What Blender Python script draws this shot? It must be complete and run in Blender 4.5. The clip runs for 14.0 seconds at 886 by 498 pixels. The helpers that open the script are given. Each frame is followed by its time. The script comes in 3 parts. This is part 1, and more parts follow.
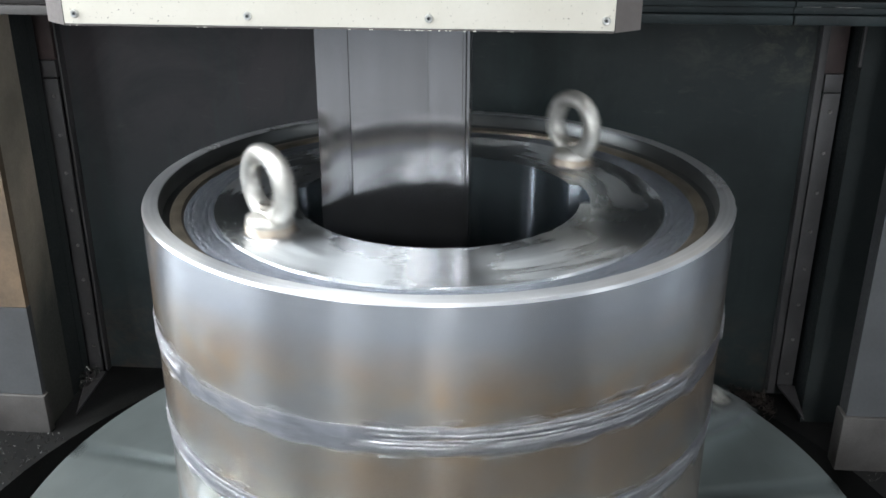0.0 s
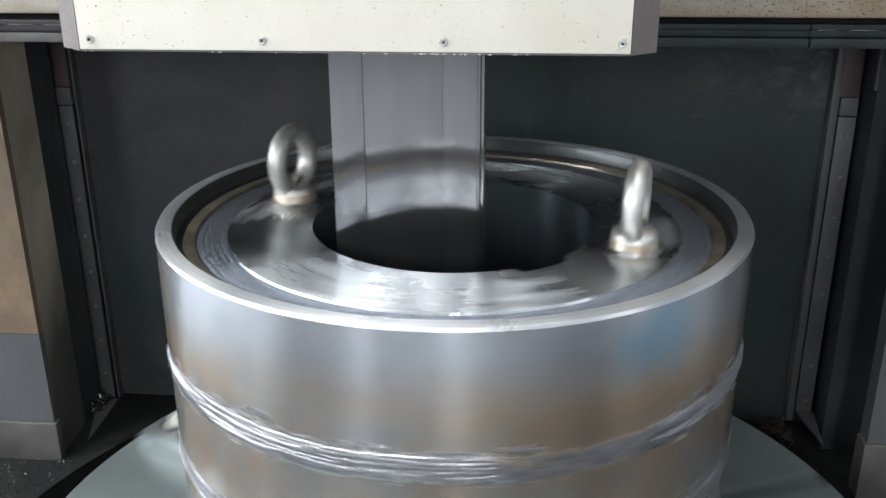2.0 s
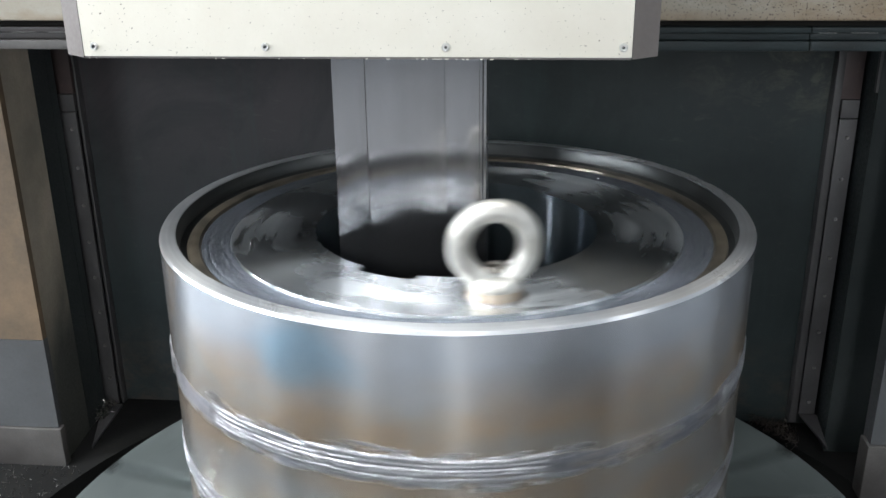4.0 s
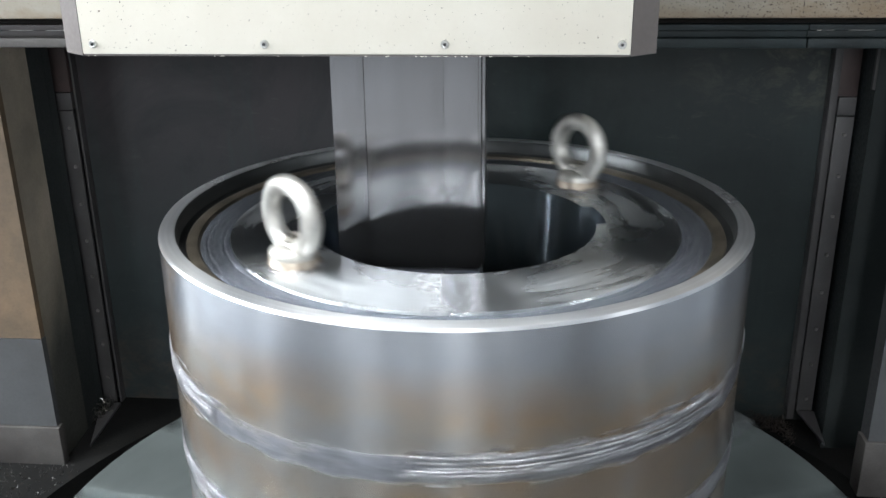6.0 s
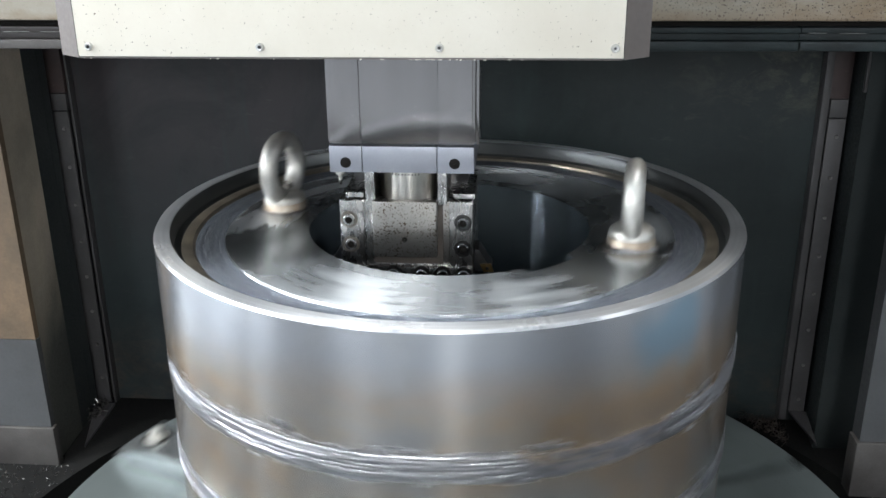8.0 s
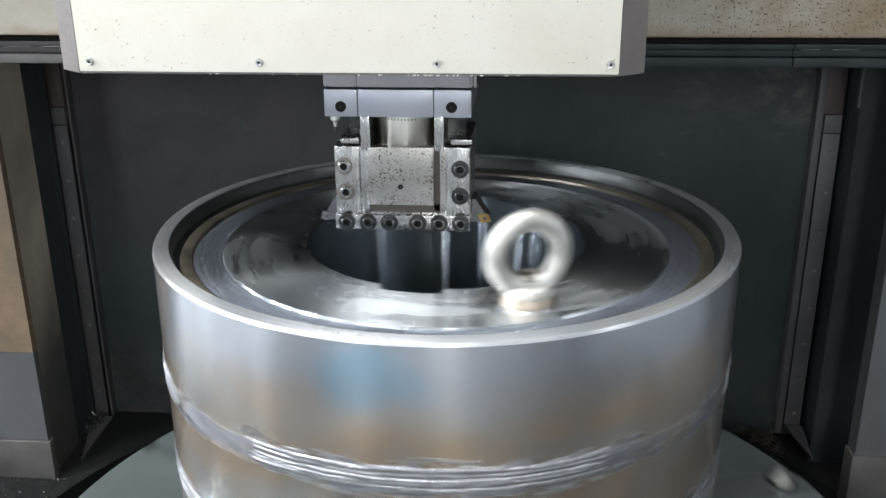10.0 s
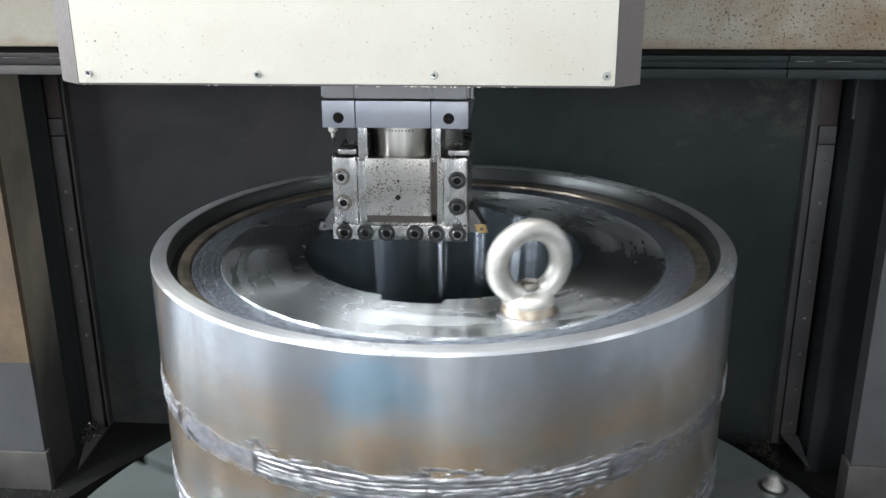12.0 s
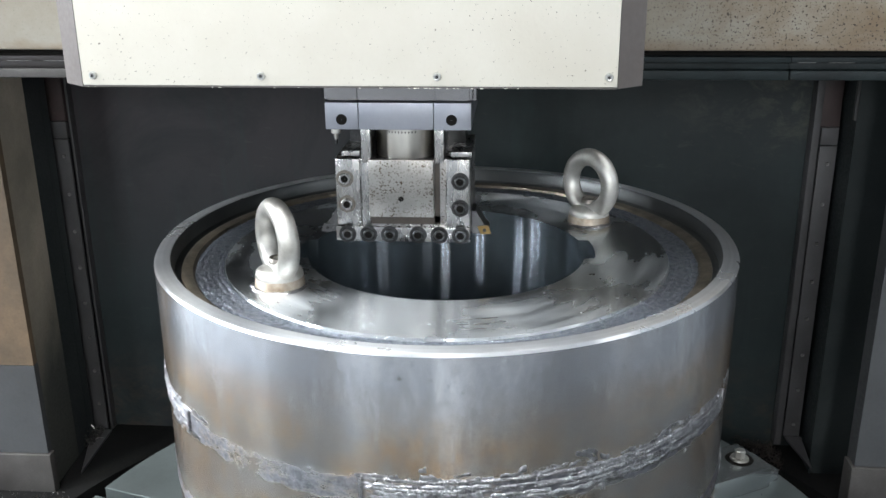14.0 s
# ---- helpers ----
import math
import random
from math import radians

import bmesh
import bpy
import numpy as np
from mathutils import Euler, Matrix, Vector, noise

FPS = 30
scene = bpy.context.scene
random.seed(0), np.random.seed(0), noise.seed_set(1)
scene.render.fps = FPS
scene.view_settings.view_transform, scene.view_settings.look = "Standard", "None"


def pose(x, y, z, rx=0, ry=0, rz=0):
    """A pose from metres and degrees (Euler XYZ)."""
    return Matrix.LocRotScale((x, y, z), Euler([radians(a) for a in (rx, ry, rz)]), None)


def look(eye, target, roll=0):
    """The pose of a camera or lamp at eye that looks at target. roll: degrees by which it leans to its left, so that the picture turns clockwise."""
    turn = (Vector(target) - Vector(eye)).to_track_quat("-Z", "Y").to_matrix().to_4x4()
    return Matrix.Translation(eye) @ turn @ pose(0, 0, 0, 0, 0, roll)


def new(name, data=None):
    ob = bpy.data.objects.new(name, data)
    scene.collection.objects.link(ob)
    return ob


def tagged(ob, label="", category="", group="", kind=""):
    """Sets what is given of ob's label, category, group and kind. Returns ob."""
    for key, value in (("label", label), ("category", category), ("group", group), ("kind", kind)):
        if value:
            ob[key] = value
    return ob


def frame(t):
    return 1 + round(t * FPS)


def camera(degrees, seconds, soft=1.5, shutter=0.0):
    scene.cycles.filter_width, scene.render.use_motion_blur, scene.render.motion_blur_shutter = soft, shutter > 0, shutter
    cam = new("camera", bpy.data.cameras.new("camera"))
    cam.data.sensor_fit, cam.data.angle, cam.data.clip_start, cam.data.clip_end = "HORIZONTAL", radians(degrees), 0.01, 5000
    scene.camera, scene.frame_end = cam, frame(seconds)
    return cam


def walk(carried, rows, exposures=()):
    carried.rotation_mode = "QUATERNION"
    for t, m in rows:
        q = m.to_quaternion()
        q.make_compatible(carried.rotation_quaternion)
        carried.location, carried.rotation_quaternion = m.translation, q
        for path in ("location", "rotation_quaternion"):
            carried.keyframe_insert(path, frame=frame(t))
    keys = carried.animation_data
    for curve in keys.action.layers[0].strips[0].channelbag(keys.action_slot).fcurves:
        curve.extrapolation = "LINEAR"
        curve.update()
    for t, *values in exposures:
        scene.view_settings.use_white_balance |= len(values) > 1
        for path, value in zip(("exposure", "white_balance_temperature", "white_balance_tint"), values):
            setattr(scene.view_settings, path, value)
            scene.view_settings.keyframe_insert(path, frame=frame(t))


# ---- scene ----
cam = camera(51.00, 14.0, shutter=0.32)
walk(cam, [
    (0.0, pose(0.1251, -1.5437, 1.2573, 67.560, 0, 4.381) @ pose(0, 0, 0, 0, 0, 0.131)),
    (0.5, pose(0.1220, -1.5422, 1.2547, 68.638, 0, 4.481) @ pose(0, 0, 0, 0, 0, 0.270)),
    (1.0, pose(0.1195, -1.5310, 1.2520, 68.705, 0, 4.558) @ pose(0, 0, 0, 0, 0, 0.092)),
    (1.5, pose(0.1219, -1.5354, 1.2508, 69.000, 0, 4.844) @ pose(0, 0, 0, 0, 0, -0.108)),
    (2.0, pose(0.1185, -1.5335, 1.2496, 69.210, 0, 5.120) @ pose(0, 0, 0, 0, 0, -0.273)),
    (2.5, pose(0.1199, -1.5360, 1.2514, 69.335, 0, 5.151) @ pose(0, 0, 0, 0, 0, -0.392)),
    (3.0, pose(0.1194, -1.5380, 1.2516, 69.413, 0, 5.257) @ pose(0, 0, 0, 0, 0, -0.523)),
    (5.5, pose(0.1143, -1.5410, 1.2498, 69.501, 0, 5.160) @ pose(0, 0, 0, 0, 0, -0.747)),
    (6.0, pose(0.1137, -1.5422, 1.2497, 69.396, 0, 5.027) @ pose(0, 0, 0, 0, 0, -0.667)),
    (6.5, pose(0.1147, -1.5395, 1.2499, 69.320, 0, 4.902) @ pose(0, 0, 0, 0, 0, -0.638)),
    (7.0, pose(0.1138, -1.5400, 1.2496, 69.274, 0, 4.783) @ pose(0, 0, 0, 0, 0, -0.591)),
    (7.5, pose(0.1140, -1.5432, 1.2529, 69.243, 0, 4.703) @ pose(0, 0, 0, 0, 0, -0.527)),
    (8.0, pose(0.1143, -1.5484, 1.2553, 69.382, 0, 4.650) @ pose(0, 0, 0, 0, 0, -0.485)),
    (10.5, pose(0.1146, -1.5587, 1.2590, 70.425, 0, 4.348) @ pose(0, 0, 0, 0, 0, -0.306)),
    (11.0, pose(0.1130, -1.5569, 1.2584, 70.591, 0, 4.267) @ pose(0, 0, 0, 0, 0, -0.294)),
    (11.5, pose(0.1142, -1.5620, 1.2601, 70.708, 0, 4.249) @ pose(0, 0, 0, 0, 0, -0.304)),
    (12.0, pose(0.1136, -1.5645, 1.2605, 70.885, 0, 4.191) @ pose(0, 0, 0, 0, 0, -0.286)),
    (12.5, pose(0.1135, -1.5629, 1.2601, 70.940, 0, 4.259) @ pose(0, 0, 0, 0, 0, -0.322)),
    (13.0, pose(0.1141, -1.5646, 1.2599, 71.019, 0, 4.290) @ pose(0, 0, 0, 0, 0, -0.394)),
    (13.5, pose(0.1116, -1.5652, 1.2598, 71.024, 0, 4.285) @ pose(0, 0, 0, 0, 0, -0.397)),
    (14.0, pose(0.1123, -1.5686, 1.2589, 71.073, 0, 4.322) @ pose(0, 0, 0, 0, 0, -0.416)),
])

# ---- world and lights ----
world = bpy.data.worlds.new("hall_daylight")
scene.world = world
world.use_nodes = True
wn = world.node_tree
sky = wn.nodes.new("ShaderNodeTexSky")
sky.sky_type, sky.sun_disc = "NISHITA", False
sky.sun_elevation, sky.sun_rotation = radians(40), radians(200)
wn.links.new(sky.outputs["Color"], wn.nodes["Background"].inputs["Color"])
wn.nodes["Background"].inputs["Strength"].default_value = 0.08
scene.view_settings.exposure = 0.14

FLOOR_Z = -0.62


def window_light(name, eye, target, w, h, watts, colour):
    data = bpy.data.lights.new(name, "AREA")
    data.shape, data.size, data.size_y, data.energy, data.color = "RECTANGLE", w, h, watts, colour
    ob = new(name, data)
    ob.matrix_world = look(eye, target)
    return ob


COOL = (0.88, 0.94, 1.0)
PALE = (0.95, 0.98, 1.0)
# daylight in the hall's window openings and roof light
# each window is two tall lights with a mullion between
for name, x, y, aim, watts, colour, gap in (
        ("daylight_left_window", -6.85, -1.0, (0, -0.9, 1.4), 250, COOL, (0, 0.42)),
        ("daylight_side_window", -6.85, -3.3, (0, -1.6, 1.0), 360, COOL, (0, 0.32)),
        ("daylight_corner_window", -4.4, -8.85, (-1.0, 0, 1.0), 230, COOL, (0.45, 0)),
        ("daylight_rear_window", 0.8, -8.85, (0.4, 0, 1.0), 270, PALE, (0.30, 0)),
        ("left_rim_fill_light", -6.85, 2.3, (0, -0.3, 1.0), 900, COOL, (0, 0.55)),
        ("daylight_far_window", 3.5, -8.85, (1.0, 0, 1.0), 45, PALE, (0.45, 0)),
        ("daylight_right_window", 6.85, -3.2, (0, -2.4, 1.2), 60, PALE, (0, 0.45))):
    for k in (-1, 1):
        window_light(name, (x + k * gap[0], y + k * gap[1], 2.6), (aim[0] + k * gap[0], aim[1] + k * gap[1], aim[2]), 0.26, 3.4, watts / 2, colour)
# rows of tube lights under the hall roof
for x, y, watts in ((-3.2, -1.0, 210), (-1.9, -0.9, 190), (-0.8, -1.3, 90), (0.6, -1.5, 32), (1.9, -0.9, 62)):
    window_light("hall_tube_light", (x, y, 5.2), (x * 0.8, y + 0.5, 0), 0.14, 1.8, watts, PALE)

# ---- materials ----


def material(name, colour, rough=0.5, metal=0.0):
    m = bpy.data.materials.new(name)
    m.use_nodes = True
    b = m.node_tree.nodes["Principled BSDF"]
    b.inputs["Base Color"].default_value = (*colour, 1)
    b.inputs["Roughness"].default_value = rough
    b.inputs["Metallic"].default_value = metal
    return m


class Nodes:
    """Short names for the node work of one material."""

    def __init__(self, m):
        self.t = m.node_tree
        self.b = self.t.nodes["Principled BSDF"]
        self.co = self.t.nodes.new("ShaderNodeTexCoord").outputs["Object"]

    def mapped(self, scale, src=None):
        n = self.t.nodes.new("ShaderNodeMapping")
        n.inputs["Scale"].default_value = scale
        self.t.links.new(src or self.co, n.inputs["Vector"])
        return n.outputs["Vector"]

    def noise(self, scale, detail=4.0, rough=0.55, vec=None, distort=0.0):
        n = self.t.nodes.new("ShaderNodeTexNoise")
        n.inputs["Scale"].default_value = scale
        n.inputs["Detail"].default_value = detail
        n.inputs["Roughness"].default_value = rough
        n.inputs["Distortion"].default_value = distort
        self.t.links.new(vec or self.co, n.inputs["Vector"])
        return n.outputs["Fac"]

    def ramp(self, fac, stops):
        n = self.t.nodes.new("ShaderNodeValToRGB")
        e = n.color_ramp.elements
        while len(e) < len(stops):
            e.new(0.5)
        for el, (p, c) in zip(e, stops):
            el.position = p
            el.color = (*c, 1) if len(c) == 3 else c
        self.t.links.new(fac, n.inputs["Fac"])
        return n.outputs["Color"]

    def grey(self, fac, p0, v0, p1, v1):
        return self.ramp(fac, [(p0, (v0,) * 3), (p1, (v1,) * 3)])

    def mix(self, fac, a, b, mode="MIX"):
        n = self.t.nodes.new("ShaderNodeMix")
        n.data_type, n.blend_type = "RGBA", mode
        for sock, v in ((n.inputs[0], fac), (n.inputs[6], a), (n.inputs[7], b)):
            if isinstance(v, (int, float)):
                sock.default_value = v
            elif isinstance(v, tuple):
                sock.default_value = (*v, 1)
            else:
                self.t.links.new(v, sock)
        return n.outputs[2]

    def math(self, op, a, b=0.0):
        n = self.t.nodes.new("ShaderNodeMath")
        n.operation = op
        for sock, v in zip(n.inputs, (a, b)):
            if isinstance(v, (int, float)):
                sock.default_value = v
            else:
                self.t.links.new(v, sock)
        return n.outputs[0]

    def xyz(self):
        n = self.t.nodes.new("ShaderNodeSeparateXYZ")
        self.t.links.new(self.co, n.inputs[0])
        return n.outputs

    def set(self, name, src):
        self.t.links.new(src, self.b.inputs[name])

    def bump(self, height, strength, dist):
        n = self.t.nodes.new("ShaderNodeBump")
        n.inputs["Strength"].default_value = strength
        n.inputs["Distance"].default_value = dist
        self.t.links.new(height, n.inputs["Height"])
        self.t.links.new(n.outputs["Normal"], self.b.inputs["Normal"])

    def lathe_grain(self, amount, turn=0.25):
        n = self.t.nodes.new("ShaderNodeTangent")
        n.direction_type, n.axis = "RADIAL", "Z"
        self.t.links.new(n.outputs[0], self.b.inputs["Tangent"])
        self.b.inputs["Anisotropic"].default_value = amount
        self.b.inputs["Anisotropic Rotation"].default_value = turn


def painted(name, base, dark, rough, spots=0.0, scale=4.0, spot_colour=(0.12, 0.07, 0.03), bump=0.15, speck=300):
    m = material(name, base, rough)
    n = Nodes(m)
    big = n.noise(scale, 6, 0.6)
    col = n.mix(n.grey(big, 0.35, 0, 0.7, 1), base, dark)
    fine = n.noise(scale * 30, 3, 0.6)
    col = n.mix(n.grey(fine, 0.3, 0.0, 0.8, 0.25), col, dark)
    if spots:
        sp = n.noise(speck, 2, 0.5)
        patch = n.noise(3.0, 3, 0.5)
        mask = n.math("MULTIPLY", n.grey(sp, 0.69, 0, 0.725, 1), n.grey(patch, 0.40, 0.0, 0.60, 1))
        col = n.mix(n.math("MULTIPLY", mask, spots), col, spot_colour)
    n.set("Base Color", col)
    n.set("Roughness", n.grey(fine, 0.2, max(rough - 0.12, 0.05), 0.8, min(rough + 0.15, 1)))
    n.bump(fine, bump, 0.002)
    return m


def steel(name, base, dark, rough, scale=8.0, grain=0.0, turn=0.25, stretch=(1, 1, 1), metal=1.0, bump=0.1, vary=0.3):
    m = material(name, base, rough, metal)
    n = Nodes(m)
    v = n.mapped(stretch)
    big = n.noise(scale, 5, 0.6, v)
    fine = n.noise(scale * 22, 3, 0.6, v)
    col = n.mix(n.grey(big, 0.3, 0, 0.72, 1), base, dark)
    n.set("Base Color", col)
    n.set("Roughness", n.mix(n.grey(fine, 0.25, 0, 0.75, 1), (rough * (1 - vary * 0.8),) * 3, (min(rough * (1 + vary), 1),) * 3))
    if grain:
        n.lathe_grain(grain, turn)
    n.bump(fine, bump, 0.0008)
    return m

CREAM = painted("cream_machine_paint", (0.715, 0.675, 0.59), (0.64, 0.595, 0.505), 0.42, 0.95, 5.0, (0.10, 0.07, 0.045), speck=260)
CREAM_DIRTY = painted("stained_beige_paint", (0.34, 0.322, 0.275), (0.23, 0.195, 0.145), 0.5, 0.9, 3.0, (0.10, 0.05, 0.02))
MAUVE = painted("mauve_grey_trim_paint", (0.130, 0.112, 0.104), (0.092, 0.080, 0.074), 0.5)
BLACK = painted("black_guard_paint", (0.021, 0.026, 0.0265), (0.013, 0.016, 0.0165), 0.42, 0.5, 3.0, (0.05, 0.04, 0.03))
STRIP = painted("worn_dark_steel_strip", (0.070, 0.067, 0.068), (0.040, 0.038, 0.039), 0.5, 0.5, 9.0)
PILLAR = painted("grey_column_paint", (0.083, 0.086, 0.090), (0.058, 0.059, 0.061), 0.5, 0.4, 4.0)
RUST = painted("rusty_brown_paint", (0.195, 0.128, 0.075), (0.075, 0.058, 0.04), 0.6, 0.6, 5.0)
OLIVE = painted("oily_olive_paint", (0.48, 0.41, 0.33), (0.27, 0.24, 0.195), 0.5, 0.4, 5.0)
BASE_GREY = painted("dirty_base_paint", (0.085, 0.08, 0.075), (0.045, 0.04, 0.038), 0.6, 0.6, 8.0)
DARK_FLOOR = painted("oily_floor_plate", (0.010, 0.010, 0.0095), (0.006, 0.006, 0.006), 0.85, 0.3, 9.0)
DARK_FLOOR.node_tree.nodes["Principled BSDF"].inputs["Specular IOR Level"].default_value = 0.12
CONCRETE = painted("hall_concrete", (0.30, 0.31, 0.32), (0.22, 0.22, 0.22), 0.7, 0.0, 0.8)
HALL = painted("hall_wall_paint", (0.40, 0.43, 0.46), (0.32, 0.34, 0.36), 0.7, 0.0, 0.6)
TABLE = steel("oiled_cast_iron_table", (0.20, 0.228, 0.225), (0.145, 0.165, 0.163), 0.34, 6.0, 0.4, 0.25, metal=0.65)
RAM = steel("ground_ram_steel", (0.315, 0.31, 0.315), (0.27, 0.265, 0.27), 0.19, 0.8, 0.9, 0.0, stretch=(30, 30, 0.12), metal=0.95, bump=0.0, vary=0.05)
CLAMP = steel("satin_clamp_steel", (0.34, 0.35, 0.385), (0.28, 0.29, 0.325), 0.40, 10.0, metal=0.85)
HOLDER = steel("machined_holder_steel", (0.44, 0.43, 0.42), (0.35, 0.34, 0.33), 0.27, 5.0, stretch=(1, 1, 0.35), bump=0.02, vary=0.12)
SPIGOT = steel("bright_turned_spigot", (0.62, 0.60, 0.55), (0.44, 0.42, 0.38), 0.34, 14.0, 0.75, stretch=(1, 1, 0.4), bump=0.02, vary=0.15)
DARK_STEEL = steel("blackened_screw_steel", (0.10, 0.10, 0.10), (0.05, 0.05, 0.05), 0.3, 40.0)
ZINC = steel("zinc_plated_steel", (0.72, 0.71, 0.67), (0.38, 0.36, 0.32), 0.44, 20.0, metal=0.88, bump=0.35, vary=0.4)
BLACK_OXIDE = steel("black_oxide_screw", (0.17, 0.17, 0.17), (0.09, 0.09, 0.09), 0.2, 60.0)
THREAD = steel("worn_thread_steel", (0.30, 0.28, 0.25), (0.16, 0.14, 0.12), 0.4, 90.0)
RUSTY_ZINC = steel("brown_stained_zinc", (0.56, 0.50, 0.42), (0.20, 0.14, 0.09), 0.45, 30.0, metal=0.85, bump=0.3)
SIDE = painted("oily_green_black_paint", (0.036, 0.042, 0.042), (0.019, 0.024, 0.025), 0.5, 0.5, 6.0, (0.07, 0.055, 0.04))
SIDE_DARK = painted("oily_black_side_paint", (0.032, 0.037, 0.037), (0.018, 0.022, 0.0225), 0.5, 0.5, 4.0, (0.06, 0.055, 0.045))
SIDE_DARK.node_tree.nodes["Principled BSDF"].inputs["Specular IOR Level"].default_value = 0.15
WAY = painted("oily_way_paint", (0.0125, 0.0205, 0.0215), (0.005, 0.008, 0.009), 0.55, 0.7, 9.0, (0.075, 0.07, 0.06), bump=0.4, speck=140)
WAY.node_tree.nodes["Principled BSDF"].inputs["Specular IOR Level"].default_value = 0.3
HOLE_SHADE = material("hole_shade_black", (0.008, 0.007, 0.006), 0.75)
HOLE_SHADE.node_tree.nodes["Principled BSDF"].inputs["Specular IOR Level"].default_value = 0.15
GRIME = painted("brown_grimy_recess", (0.075, 0.058, 0.046), (0.035, 0.028, 0.023), 0.55, 0.5, 20.0)
TOOL_STEEL = steel("dull_tool_steel", (0.19, 0.19, 0.195), (0.12, 0.12, 0.125), 0.36, 40.0)
GOLD = steel("gold_carbide_insert", (0.42, 0.29, 0.12), (0.32, 0.21, 0.09), 0.35, 60.0)
SCREW = steel("stainless_screw", (0.62, 0.62, 0.60), (0.5, 0.5, 0.48), 0.3, 60.0)


def rusty_beam():
    """Rust bleeding and pock marks along one end of the beige crossrail."""
    n = Nodes(CREAM_DIRTY)
    x, y, z = n.xyz()
    col = n.b.inputs["Base Color"].links[0].from_socket
    cloud = n.noise(6.0, 6, 0.7, n.mapped((1, 1, 1.8)), 0.5)
    end = n.grey(n.math("MULTIPLY", x, 0.5), 0.10, 0.1, 0.30, 1)
    col = n.mix(n.math("MULTIPLY", end, n.grey(cloud, 0.38, 0.1, 0.64, 0.9)), col, (0.175, 0.12, 0.07))
    for size, lo in ((150, 0.63), (230, 0.615)):
        pock = n.noise(size, 2, 0.5)
        col = n.mix(n.math("MULTIPLY", end, n.grey(pock, lo, 0, lo + 0.035, 1.0)), col, (0.035, 0.024, 0.017))
    edge = n.grey(n.math("ADD", n.math("MULTIPLY", n.math("SUBTRACT", z, 1.033), 6.0), n.math("MULTIPLY", cloud, 0.5)), 0.22, 0.6, 0.36, 0.0)
    col = n.mix(edge, col, (0.17, 0.11, 0.06))
    n.set("Base Color", col)


rusty_beam()


def stained_guard():
    """Black guard plate: a painted-in mauve-brown sheen at left, darker at right, pale splash marks high on one side,
    dirt low down.
    """
    m = painted("stained_black_guard", (0.028, 0.041, 0.042), (0.014, 0.021, 0.022), 0.42, 0.5, 3.0, (0.05, 0.04, 0.03))
    n = Nodes(m)
    x, y, z = n.xyz()
    col = n.b.inputs["Base Color"].links[0].from_socket
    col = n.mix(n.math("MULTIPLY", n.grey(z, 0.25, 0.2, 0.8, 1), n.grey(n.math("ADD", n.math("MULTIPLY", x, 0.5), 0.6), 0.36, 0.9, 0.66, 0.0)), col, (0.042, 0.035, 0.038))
    splash = n.noise(11.0, 7, 0.75, n.mapped((1, 1, 1.6)), 0.5)
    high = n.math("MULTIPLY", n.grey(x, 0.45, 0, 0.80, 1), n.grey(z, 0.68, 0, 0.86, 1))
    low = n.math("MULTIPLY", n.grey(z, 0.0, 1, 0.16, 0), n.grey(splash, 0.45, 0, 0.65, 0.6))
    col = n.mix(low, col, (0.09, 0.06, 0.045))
    drip = n.noise(6.0, 5, 0.65, n.mapped((3.2, 1, 0.28)), 0.3)
    col = n.mix(n.grey(drip, 0.52, 0, 0.75, 0.5), col, (0.034, 0.052, 0.052))
    wash = n.noise(2.2, 6, 0.7, n.mapped((1, 1, 0.8)), 1.2)
    col = n.mix(n.grey(wash, 0.46, 0, 0.64, 0.65), col, (0.0085, 0.0145, 0.015))
    scuff = n.noise(55.0, 4, 0.7, n.mapped((0.35, 1, 1)), 0.6)
    col = n.mix(n.math("MULTIPLY", n.grey(scuff, 0.60, 0, 0.72, 0.5), n.grey(wash, 0.35, 1, 0.55, 0.1)), col, (0.075, 0.073, 0.068))
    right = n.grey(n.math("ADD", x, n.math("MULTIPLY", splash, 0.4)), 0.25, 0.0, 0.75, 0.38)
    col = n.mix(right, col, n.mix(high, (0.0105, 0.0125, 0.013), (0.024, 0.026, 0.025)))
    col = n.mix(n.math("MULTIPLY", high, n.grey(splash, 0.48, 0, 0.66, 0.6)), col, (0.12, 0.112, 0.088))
    n.set("Base Color", col)
    n.set("Roughness", n.grey(drip, 0.3, 0.36, 0.75, 0.6))
    n.b.inputs["Specular IOR Level"].default_value = 0.3
    return m


def darkened_column():
    """The lower half of the column's side turns darker, with a ragged edge."""
    n = Nodes(OLIVE)
    x, y, z = n.xyz()
    col = n.b.inputs["Base Color"].links[0].from_socket
    ragged_noise = n.noise(3.0, 6, 0.65, n.mapped((1, 1, 0.5)), 0.6)
    reach = n.math("ADD", z, n.math("MULTIPLY", n.math("SUBTRACT", ragged_noise, 0.5), 0.7))
    n.set("Base Color", n.mix(n.grey(reach, 0.12, 0.9, 0.56, 0.0), col, (0.030, 0.036, 0.035)))


darkened_column()
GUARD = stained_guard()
BROWN = painted("brown_black_oily_paint", (0.032, 0.025, 0.023), (0.016, 0.014, 0.0135), 0.45, 0.5, 8.0)
POST = painted("red_brown_worn_paint", (0.060, 0.040, 0.038), (0.030, 0.023, 0.022), 0.45, 0.6, 14.0, (0.12, 0.11, 0.10), speck=120)
SCREW_DARK = steel("dull_small_screw", (0.34, 0.33, 0.32), (0.24, 0.23, 0.22), 0.4, 60.0)
DIRT = painted("brown_oily_dirt", (0.05, 0.035, 0.027), (0.025, 0.02, 0.018), 0.6)
CHIP_BRIGHT = steel("fresh_chips", (0.72, 0.72, 0.72), (0.5, 0.5, 0.5), 0.25, 60.0)
